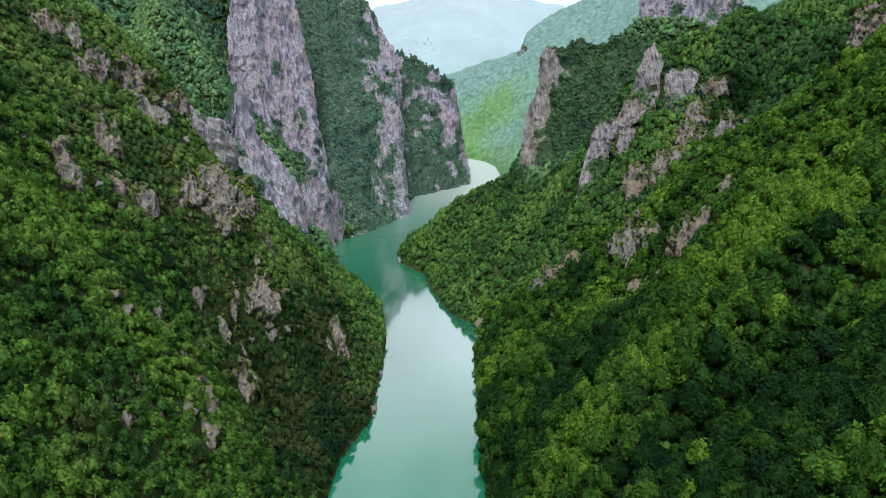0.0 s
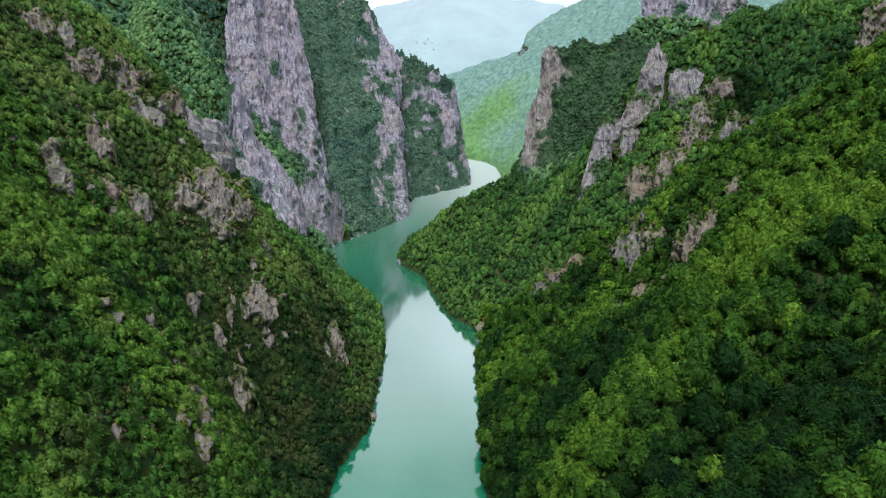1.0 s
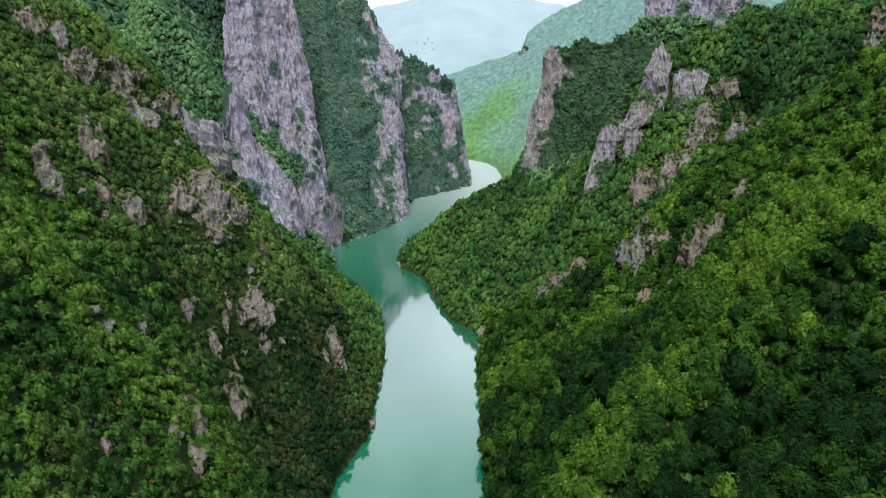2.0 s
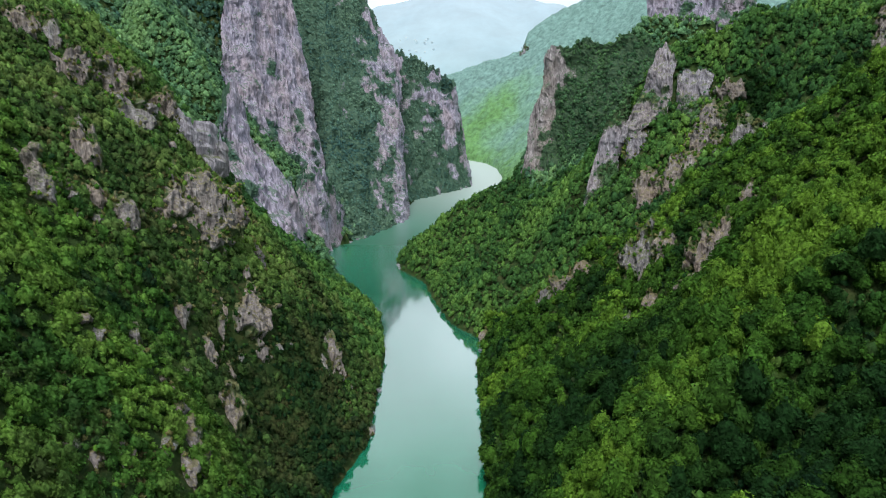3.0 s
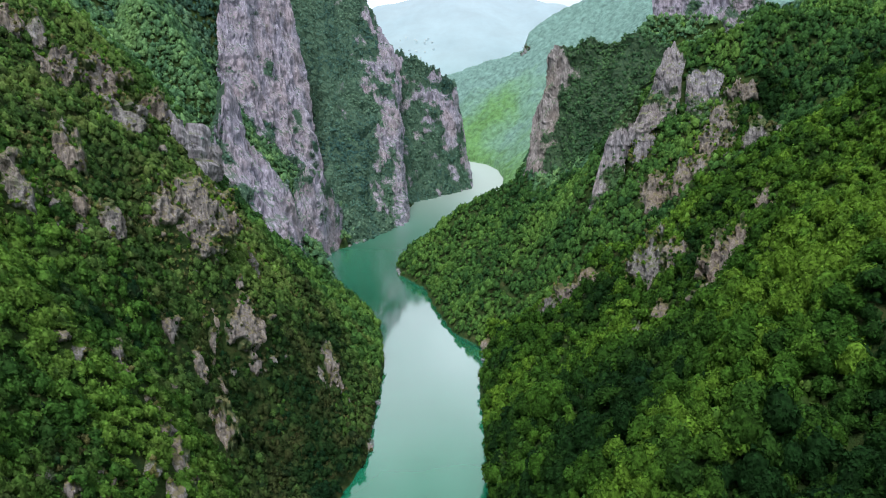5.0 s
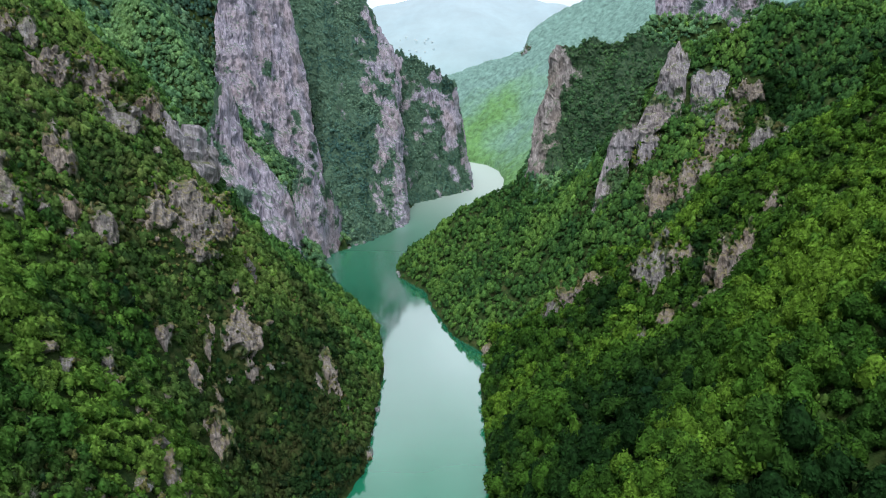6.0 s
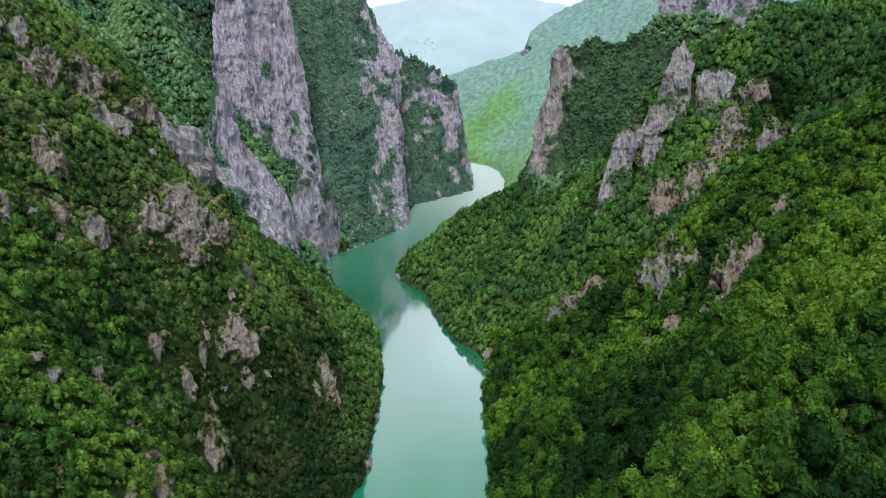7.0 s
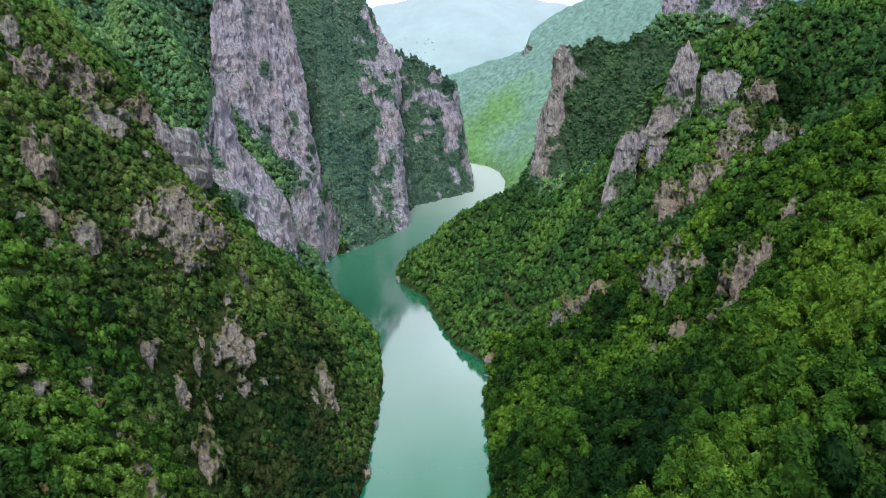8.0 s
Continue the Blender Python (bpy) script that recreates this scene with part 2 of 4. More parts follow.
RIGHT_GULLIES = ([(38, 338, 3), (75, 330, 6), (130, 322, 8), (175, 315, 16), (260, 330, 20)], 0.6), ([(40, 120, 6), (75, 121, 9), (118, 140, 14), (180, 165, 12)], 0.6), ([(20, 440, 4), (90, 440, 12), (150, 450, 14), (220, 470, 12)], 0.6)


def gullies(those, x, y):
    return sum(np.clip(crest(line, slope, x, y), 0, 40) for line, slope in those)


# knolls and hollows: x, y, half width, height
LEFT_KNOLLS = [(-99, 132, 40, 12), (-89, 167, 16, 6), (-139, 198, 16, -14), (-69, 199, 16, -9), (-102, 233, 16, 5), (-151, 234, 16, 2), (-56, 240, 40, -18), (-87, 243, 16, -10), (-115, 268, 16, 10), (-178, 269, 26, -18), (-51, 278, 16, 9), (-97, 291, 16, -6), (-152, 304, 16, -4), (-126, 324, 40, -3), (-84, 342, 16, -7), (-92, 364, 40, -19), (-138, 382, 40, -10), (-175, 454, 16, 14), (-195, 507, 40, 22), (-127, 344, 17, -11), (-112, 338, 14, -6)]
RIGHT_KNOLLS = [(51, 132, 16, 7), (111, 153, 16, 8), (50, 159, 16, 6), (44, 194, 16, -8), (131, 204, 40, -4), (156, 224, 16, -14), (82, 228, 40, -9), (131, 254, 16, 6), (178, 266, 40, 8), (33, 285, 40, 4), (113, 291, 26, 4), (145, 310, 40, 14), (162, 342, 16, -7), (212, 347, 16, 8), (142, 355, 16, 4), (120, 357, 16, -5), (178, 376, 16, 10), (66, 376, 16, -9), (36, 389, 16, 3), (48, 447, 40, 9), (7, 450, 16, 6), (73, 452, 16, 6), (146, 542, 26, 7)]


def knolls(flank, x, y):
    lift = np.zeros(np.shape(x))
    for kx, ky, wide, high in LEFT_KNOLLS + RIGHT_KNOLLS:
        lift = lift + np.where(flank * kx > 0, high * np.exp(-((x - kx) ** 2 + (y - ky) ** 2) / wide ** 2), 0.0)
    return lift


def natural(x, y):
    """The height of the ground before the cliffs are cut into it."""
    dl, dr = line_distance(LEFT_BANK, x, y), line_distance(RIGHT_BANK, x, y)
    on_left, on_right = x < bank_x(LEFT_BANK, y), x > bank_x(RIGHT_BANK, y)
    rough = fbm(x, y, 70, 5) * 17 + fbm(x + 400, y, 26, 3) * 5
    near_bank = np.minimum(dl, dr)
    rough = rough + 7.5 * (0.35 - 2 * np.abs(noise2(y / 34 + near_bank / 90, near_bank / 150 + 3.3 * (x > 0)))) * (1 - step(380, 520, y))
    # left: one steep flank, steeper up the canyon
    k = 1.32 + 0.35 * step(560, 700, y) + 0.2 * (1 - step(150, 230, y))
    left = k * np.minimum(dl, 120) + 0.95 * np.clip(dl - 120, 0, 170) + 0.12 * np.clip(dl - 290, 0, 900)
    left = left - gullies(LEFT_GULLIES, x, y) * step(6, 30, dl)
    left = np.maximum(left, crest([(-150, 545, 92), (-170, 590, 125), (-200, 610, 150)], 1.5, x, y))
    # the wooded gully head below the tower, and the hill behind the spur
    left = np.maximum(left, crest([(-162, 550, 112), (-147, 546, 90), (-135, 541, 68)], 1.7, x, y))
    left = np.maximum(left, crest([(-166, 458, 138), (-190, 478, 168), (-214, 488, 190), (-235, 540, 225), (-260, 600, 262)], 1.6, x, y))
    # right: a steep foot under a shoulder near by, an even flank further on
    k = 0.80 + 0.12 * step(200, 300, y) - 0.15 * step(350, 460, y)
    foot = 38 * (1 - step(195, 285, y))
    right = k * np.minimum(dr, 230) + foot * (1 - np.exp(-dr / 14)) + 0.5 * np.clip(dr - 230, 0, 120) + 0.1 * np.clip(dr - 350, 0, 900)
    right = right - gullies(RIGHT_GULLIES, x, y) * step(4, 25, dr)
    right = right + np.clip(crest([(112, 404, 34), (130, 408, 60), (150, 408, 58), (195, 415, 24)], 1.4, x, y), 0, 70) + np.clip(crest([(95, 560, 52), (130, 535, 52), (190, 520, 36)], 1.6, x, y), 0, 60)
    # the wooded hilltop over the slabs, up to the rim cliff, and the brow of the near spur
    right = np.maximum(right, crest([(143, 412, 175), (153, 400, 182), (178, 386, 183), (203, 375, 185), (240, 368, 196)], 1.5, x, y))
    right = np.maximum(right, crest([(160, 412, 178), (160, 470, 176), (148, 540, 176), (174, 556, 202), (192, 547, 201), (210, 532, 204), (229, 514, 206), (241, 502, 208)], 1.7, x, y))
    right = np.maximum(right, crest([(112, 282, 88), (128, 288, 106), (146, 272, 126), (174, 272, 150), (215, 300, 178), (260, 330, 200)], 1.25, x, y))
    brow = np.array(FAR_CREST, float)
    far = np.minimum(0.82 * dr, np.interp(x * 1330 / np.maximum(y, 400), brow[:, 0], brow[:, 2]) - 12)
    far = far - 0.5 * np.clip(y - 1600, 0, 400)
    blend = step(820, 960, y)
    right = right * (1 - blend) + np.maximum(far, 3) * blend
    left = left * (1 - step(900, 1060, y))
    left = np.where(y > 1000, np.maximum(left, np.minimum(0.4 * dl, 40)), left)
    side = np.where(on_left, left + rough * step(0, 50, dl), right + rough * 0.8 * step(0, 50, dr))
    side = side + knolls(np.where(x < -30, -1, 1), x, y) * step(0, 22, near_bank)
    side = np.where(y > 1700, side * (1 - 0.9 * step(1700, 2000, y)), side)
    land = on_left | on_right
    d = np.where(on_left, dl, dr)
    lip = 2.5 * np.minimum(d, 1.0)
    return np.where(land, np.maximum(side, 0.4) + lip - 0.5, -0.6 * np.minimum(np.minimum(dl, dr), 8) - 0.5)


# ---- cliffs: foot line and top line of each rock wall ----
# name: foot, top, depth of the back, rock, share of shrubs (at the start, the end, low down, high up)
CLIFFS = {
    "spur": ([(-167, 410, 91), (-149, 408, 84), (-136, 408, 65), (-121, 408, 48), (-109, 410, 37), (-102, 424, 28), (-103, 455, 14)],
             [(-165, 424, 123), (-153, 430, 123), (-150, 450, 151), (-146, 456, 122), (-133, 463, 97), (-122, 472, 76), (-118, 486, 44)], 12, ROCK, (0.0, 0.1, 0.1, 0.05)),
    "teeth": ([(-143, 326, 136), (-140, 329, 125), (-138, 332, 118), (-136, 336, 114), (-134, 339, 110), (-132, 342, 107), (-130, 345, 105), (-127, 348, 104)],
              [(-144, 335, 147), (-139, 338, 141), (-138, 341, 125), (-136, 345, 127), (-132, 348, 138), (-133, 351, 118), (-130, 354, 126), (-129, 357, 109)], 7, ROCK_CRAG, (0.1, 0.1, 0.35, 0.1)),
    "tower_foot": ([(-122, 470, 19), (-114, 505, 0), (-107, 545, -7), (-103, 574, -3), (-103, 600, 0)],
                   [(-127, 545, 64), (-120, 556, 79), (-111, 578, 67), (-106, 598, 44), (-105, 622, 13)], 14, ROCK, (0.0, 0.15, 0.1, 0.15)),
    "tower": ([(-196, 545, 95), (-172, 560, 84), (-150, 590, 50), (-119, 602, 10), (-117, 640, 12)],
              [(-200, 620, 250), (-186, 650, 262), (-174, 690, 262), (-163, 702, 232), (-172, 745, 225)], 30, ROCK, (-0.1, -0.45, 0.95, -0.2)),
    "buttress": ([(-130, 640, 8), (-106, 590, -4), (-80, 600, -4), (-64, 632, -4), (-43, 671, -4), (-45, 722, -4)],
                 [(-215, 905, 275), (-152, 862, 262), (-118, 850, 255), (-101, 845, 238), (-68, 835, 182), (-57, 850, 166)], 30, ROCK, (1.85, -0.45, 0.35, 0.0)),
    "headland": ([(-66, 735, -4), (-32, 787, -4), (12, 833, -4), (38, 872, -4), (36, 961, -4)],
                 [(-84, 892, 176), (-40, 882, 172), (-11, 880, 158), (10, 886, 137), (13, 960, 122)], 30, ROCK, (0.65, 0.3, 0.5, 0.1)),
    "fin": ([(71, 537, 84), (78, 524, 78), (92, 507, 86), (109, 496, 94), (126, 484, 100), (143, 474, 106)],
            [(89, 562, 174), (96, 550, 178), (118, 540, 181), (148, 520, 186), (188, 512, 178), (220, 520, 168)], 20, ROCK_FIN, (-0.9, 3.8, 0.1, 0.1)),
    "rib": ([(87, 392, 56), (97, 386, 54), (104, 384, 66), (109, 385, 88)],
            [(98, 400, 112), (104, 402, 133), (113, 403, 143), (120, 404, 154)], 10, ROCK_CRAG, (0.1, 0.35, 0.35, 0.1)),
    "slab": ([(115, 392, 126), (121, 388, 133), (129, 386, 140), (137, 382, 146)],
             [(126, 398, 159), (132, 402, 172), (138, 402, 178), (143, 396, 171)], 10, ROCK_CRAG, (0.0, 0.0, 0.3, 0.0)),
    "right_slab": ([(140, 382, 145), (146, 377, 141), (152, 374, 144), (157, 372, 152)],
                   [(144, 390, 159), (149, 387, 163), (155, 384, 164), (160, 379, 162)], 8, ROCK_CRAG, (0.0, 0.1, 0.3, 0.1)),
    "rimrock": ([(175, 563, 192), (193, 554, 191), (211, 539, 193), (230, 521, 194), (243, 509, 196)],
                [(174, 582, 248), (192, 573, 247), (210, 558, 250), (229, 540, 252), (241, 528, 254)], 25, ROCK, (0.0, 0.0, 0.25, 0.0)),
}


def by_nodes(line, t):
    a = np.array(line, float)
    return np.stack([np.interp(t * (len(a) - 1), np.arange(len(a)), a[:, i]) for i in range(3)], -1)


def wall_points(foot, top, nu, nv):
    u = np.linspace(0, 1, nu)
    lo, hi = by_nodes(foot, u), by_nodes(top, u)
    v = np.linspace(0, 1, nv)[None, :, None]
    return lo[:, None] * (1 - v) + hi[:, None] * v


CUTS = [wall_points(f, t, 60, 60).reshape(-1, 3) for f, t, *_ in CLIFFS.values()]


def near_cliffs(x, y):
    """For places: the plan distance to the nearest rock wall and the wall's height there."""
    dist, level = np.full(x.shape, 1e9), np.zeros(x.shape)
    for cut in CUTS:
        lo, hi = cut.min(0) - 12, cut.max(0) + 12
        inside = np.flatnonzero((x > lo[0]) & (x < hi[0]) & (y > lo[1]) & (y < hi[1]))
        for part_of in np.array_split(inside, max(1, len(inside) // 2000)):
            if len(part_of) == 0:
                continue
            d = np.hypot(x[part_of, None] - cut[None, :, 0], y[part_of, None] - cut[None, :, 1])
            j = d.argmin(1)
            dm = d[np.arange(len(part_of)), j]
            better = dm < dist[part_of]
            dist[part_of[better]], level[part_of[better]] = dm[better], cut[j[better], 2]
    return dist, level


def ground(x, y):
    shape = np.shape(x)
    x, y = np.ravel(np.asarray(x, float)), np.ravel(np.asarray(y, float))
    h = natural(x, y)
    d, level = near_cliffs(x, y)
    h = np.where(d < 12, np.minimum(h, level - 4 + 3.2 * np.maximum(d - 2.5, 0)), h)
    return h.reshape(shape)


def mesh_from(name, verts, faces, material, smooth=False):
    """A mesh from arrays; faces all have the same number of corners."""
    verts, faces = np.asarray(verts, np.float32), np.asarray(faces, np.int32)
    me = bpy.data.meshes.new(name)
    n, k = faces.shape
    me.vertices.add(len(verts))
    me.vertices.foreach_set("co", verts.ravel())
    me.loops.add(n * k)
    me.loops.foreach_set("vertex_index", faces.ravel())
    me.polygons.add(n)
    me.polygons.foreach_set("loop_start", np.arange(0, n * k, k, dtype=np.int32))
    me.polygons.foreach_set("use_smooth", np.full(n, smooth))
    me.update(calc_edges=True)
    me.materials.append(material)
    return me


def grid_faces(nu, nv):
    i = np.arange((nu - 1) * nv).reshape(nu - 1, nv)[:, :-1].ravel()
    return np.stack([i, i + nv, i + nv + 1, i + 1], -1)


def spread(lo, hi, pace, far_lo, far_hi):
    core = np.arange(lo, hi + 0.1, pace)
    up, down = [hi], [lo]
    while up[-1] < far_hi:
        up.append(up[-1] + max(pace, 0.18 * (up[-1] - hi) + pace))
    while down[-1] > far_lo:
        down.append(down[-1] - max(pace, 0.18 * (lo - down[-1]) + pace))
    return np.r_[down[:0:-1], core, up[1:]]


gx, gy = spread(-300, 300, 3.5, -4800, 4800), spread(40, 1250, 3.5, -4800, 4900)
GX, GY = np.meshgrid(gx, gy, indexing="ij")
GZ = ground(GX, GY)
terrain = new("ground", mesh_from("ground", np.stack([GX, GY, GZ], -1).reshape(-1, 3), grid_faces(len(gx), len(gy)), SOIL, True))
tagged(terrain, "steep canyon ground of brown soil, scrub and dry grass", "ground", kind="structure")

wx, wy = np.linspace(-320, 320, 40), np.linspace(-800, 1420, 120)
WX, WY = np.meshgrid(wx, wy, indexing="ij")
water = new("river", mesh_from("river", np.stack([WX, WY, 0 * WX], -1).reshape(-1, 3), grid_faces(40, 120), WATER, True))
tagged(water, "calm jade-green river mirroring the pale sky", "river", kind="structure")


def rock_relief(x, y, z, s):
    """Relief of a limestone wall in metres: upright ribs, ledges and broken blocks."""
    a = noise.noise((x * 0.05 + s, y * 0.05, z * 0.012))
    ribs = 1 - 2 * abs(noise.noise((x * 0.14 + s, y * 0.14, z * 0.022)))
    fine = 1 - 2 * abs(noise.noise((x * 0.42, y * 0.42 + s, z * 0.05)))
    block = noise.cell((x * 0.22 + s, y * 0.22, z * 0.10))
    grain = noise.noise((x * 0.9, y * 0.9, z * 0.6 + s))
    pillar = 1 - 2 * abs(noise.noise((x * 0.075 - s, y * 0.075, z * 0.014 + 7)))
    ledge = noise.noise((x * 0.03, y * 0.03 + s, z * 0.16))
    return 4.5 * a + 3.4 * pillar + 2.6 * ribs + 1.3 * fine + 1.1 * ledge + 0.7 * block + 0.6 * grain


SHRUBS = []


def cliff(foot, top, deep, material, cover, seed):
    length = max(np.linalg.norm(np.diff(np.array(foot), axis=0), axis=1).sum(), 30)
    high = np.linalg.norm(np.array(top).mean(0) - np.array(foot).mean(0))
    fine = 0.55 if length < 45 else 0.8 if length < 90 else 1.2
    nu, nv = int(length / fine) + 2, int(high / (1.35 * fine)) + 2
    # the wall runs on into the ground below its foot
    low_end = np.array(foot) - (np.array(top) - np.array(foot)) * (9.0 / high)
    pts = wall_points(low_end, top, nu, nv)
    nrm = np.cross(np.gradient(pts, axis=0), np.gradient(pts, axis=1))
    nrm /= np.linalg.norm(nrm, axis=-1, keepdims=True) + 1e-9
    off = np.array([rock_relief(*q, seed) for q in pts.reshape(-1, 3)]).reshape(nu, nv, 1)
    if length < 45:
        # small crags are split finer
        off += 0.32 * np.array([rock_relief(*q, seed) for q in 2.6 * pts.reshape(-1, 3)]).reshape(nu, nv, 1)
    side = np.abs(np.linspace(-1, 1, nu))
    off -= ((2.0 if length > 90 else 3.0) * np.clip((side - 0.8) / 0.2, 0, 1) ** 1.5)[:, None, None]
    out = pts + nrm * off
    # a ragged brow, and a back that runs into the hill
    brow = np.array([7 * noise.noise((k * 0.1, seed, 0)) + 6 * noise.noise((k * 0.37, seed, 3)) for k in range(nu)])
    brow = brow * min(1.0, length / 140)
    out[:, :, 2] += brow[:, None] * np.linspace(0, 1, nv)[None] ** 3
    face = out.copy()
    back = -nrm[:, -1:] * np.array([1, 1, 0.0])
    back = back / (np.linalg.norm(back, axis=-1, keepdims=True) + 1e-9)
    rows = [out]
    for j in range(1, 7):
        rows.append(out[:, -1:] + back * deep * j / 6 + np.array([0, 0, -deep * 0.5 * (j / 6) ** 2]))
    out = np.concatenate(rows, 1)
    # shrubs that cling to ledges
    first, last, low, high_up = cover
    growth = np.zeros((nu, out.shape[1]))
    growth[:, nv:] = 0.6
    for i in range(1, nu - 1):
        for j in range(1, nv):
            u, v = i / nu, j / nv
            q = face[i, j]
            want = first * (1 - u) + last * u + low * (1 - v) ** 2 + high_up * v * v + 1.0 * noise.noise(q * 0.04) + 0.5 * noise.noise(q * 0.13) - 0.12
            if v > 0.96:
                want += 0.5
            growth[i, j] = want
            if rng.random() < (0.27 if q[1] > 580 else 0.5) * (fine / 1.2) ** 2 * min(max(want, 0), 1.0):
                SHRUBS.append((*(q - nrm[i, j] * 0.8), rng.uniform(1.8, 3.4) + 2.6 * rng.random() * min(max(want, 0), 1)))
    me = mesh_from("limestone_cliff", out.reshape(-1, 3), grid_faces(nu, out.shape[1])[:, ::-1], material)
    me.attributes.new("growth", "FLOAT", "POINT").data.foreach_set("value", np.clip(growth, 0, 1).astype(np.float32).ravel())
    return new("limestone_cliff", me)


rng = np.random.default_rng(5)
for n, (key, (foot, top, deep, mat, cover)) in enumerate(CLIFFS.items()):
    tagged(cliff(foot, top, deep, mat, cover, 11.7 * n + 3), {"fin": "upright limestone fin half covered by dark shrubs", "tower": "tall bare grey-pink limestone tower with vertical cracks",
           "rimrock": "pinkish limestone rim cliff on the wooded hilltop"}.get(key, "grey limestone cliff with vertical cracks and clinging shrubs"), "cliff", group="canyon cliffs")

# ---- crags: x, y, z of the middle, width, height ----
LEFT_HIGH_CRAGS = [(-180, 302, 181, 7, 17), (-170, 296, 167, 16, 15), (-160, 309, 161, 14, 19), (-147, 299, 145, 15, 17), (-147, 330, 146, 13, 17), (-141, 240, 137, 8, 16), (-142, 211, 130, 10, 15), (-131, 228, 120, 6, 9), (-107, 264, 107, 26, 25), (-123, 233, 112, 8, 12), (-114, 258, 113, 9, 11), (-189, 294, 187, 9, 12)]
LEFT_LOW_CRAGS = [(-91, 292, 76, 7, 19), (-85, 256, 61, 19, 26), (-96, 250, 67, 4, 15), (-95, 244, 61, 4, 12), (-92, 222, 60, 7, 16), (-100, 220, 78, 7, 13), (-105, 171, 91, 5, 7), (-100, 184, 79, 4, 5), (-53, 277, 27, 8, 33), (-58, 273, 30, 4, 14), (-82, 210, 38, 10, 23), (-82, 173, 54, 5, 12), (-84, 161, 59, 6, 7), (-79, 161, 50, 9, 11), (-94, 183, 70, 4, 5), (-87, 181, 60, 5, 9), (-91, 136, 71, 4, 8), (-77, 171, 46, 3, 17), (-87, 142, 65, 2, 10), (-81, 253, 45, 6, 12), (-35, 259, 0, 4, 12)]
RIGHT_CRAGS = [(60, 336, 33, 9, 18), (72, 335, 45, 16, 12), (81, 336, 55, 9, 9), (100, 297, 75, 15, 24), (108, 288, 83, 8, 14), (116, 258, 87, 13, 18), (107, 247, 77, 8, 11), (121, 256, 98, 6, 15), (97, 267, 63, 7, 8), (87, 267, 54, 3, 6), (135, 217, 114, 6, 4), (135, 268, 114, 5, 10), (123, 275, 97, 5, 10), (28, 362, 3, 6, 9)]
RIGHT_HIGH_CRAGS = [(165, 366, 153, 13, 12), (131, 521, 150, 9, 16), (153, 363, 138, 14, 18), (147, 354, 125, 16, 19), (162, 333, 128, 13, 23), (132, 347, 107, 14, 26), (118, 355, 97, 15, 21), (119, 380, 121, 10, 19), (138, 344, 114, 9, 14), (237, 344, 188, 13, 20), (229, 340, 179, 8, 10), (161, 1304, 172, 15, 30)]


CRAG_SHRUBS = []


def crag(x, y, z, wide, high, facing, seed, material, bushy=0.15, proud=-0.2):
    """A fissured rock face that breaks out of a slope, steeper than the slope, and sinks back into it at a ragged edge."""
    nu, nv = max(16, int(1.3 * wide / 0.36)), max(16, int(1.3 * high / 0.45))
    ahead = Vector((math.sin(facing), -math.cos(facing), 0.0))
    side = Vector((math.cos(facing), math.sin(facing), 0.0))
    lean = 0.42
    up = (Vector((0, 0, 1)) - ahead * lean).normalized()
    out = (ahead + Vector((0, 0, lean))).normalized()
    grow = min(1.0, 0.35 + wide / 22)
    verts, growth, rim = [], [], []
    for i in range(nu):
        for j in range(nv):
            a, b = 3.4 * i / (nu - 1) - 1.7, 3.4 * j / (nv - 1) - 1.7
            ragged = 1 + 0.55 * noise.noise((a * 1.7, b * 1.2, seed)) + 0.3 * noise.noise((a * 4.0, b * 3.0, seed))
            r = max(abs(a), abs(b), 0.75 * (abs(a) + abs(b))) / ragged
            at = Vector((x, y, z)) + side * (a * wide / 2) + up * (b * high / 2)
            am, bm = a * wide / 2, b * high / 2
            relief = 0.6 * rock_relief(*(at * 1.7), seed)
            shard = 0.55 * noise.noise((am * 0.30 + 0.05 * bm, bm * 0.17, seed + 20)) + 0.40 * noise.noise((am * 0.8 + 0.1 * bm, bm * 0.45, seed + 30))
            r = r * 0.9 - shard * 0.55
            rim.append(r)
            sink = 12.0 * max(r - 0.66, 0.0) ** 1.15
            verts.append(at + out * (grow * (1.15 * relief - sink) + proud))
            patchy = noise.noise(at * 0.16)
            growth.append(min(1.0, max(0.0, 1.5 * (r - 0.66) + 0.8 * patchy)))
            if r < 1.2 and rng.random() < 0.05 * max(0.0, bushy + 1.1 * patchy) + (0.05 if r > 0.72 else 0.0):
                CRAG_SHRUBS.append((*verts[-1], rng.uniform(1.0, 3.0)))
    # beyond its ragged edge the face is under the soil
    faces = grid_faces(nu, nv)[:, ::-1]
    shown = (np.array(rim)[faces].min(1) < 1.1).reshape(nu - 1, nv - 1)
    whole = np.zeros_like(shown)
    whole.flat[np.array(rim)[faces].max(1).argmin()] = True
    for _ in range(nu + nv):
        grown = whole.copy()
        grown[1:] |= whole[:-1]
        grown[:-1] |= whole[1:]
        grown[:, 1:] |= whole[:, :-1]
        grown[:, :-1] |= whole[:, 1:]
        whole = grown & shown | whole
    used, faces = np.unique(faces[whole.ravel()], return_inverse=True)
    me = mesh_from("rock_outcrop", np.array(verts)[used], faces.reshape(-1, 4), material)
    me.attributes.new("growth", "FLOAT", "POINT").data.foreach_set("value", np.array(growth, np.float32)[used])
    ob = new("rock_outcrop", me)
    return tagged(ob, "grey weathered limestone outcrop breaking through the scrub" if x < 0 else "pale limestone outcrop among green trees", "rock", group="rock outcrops")


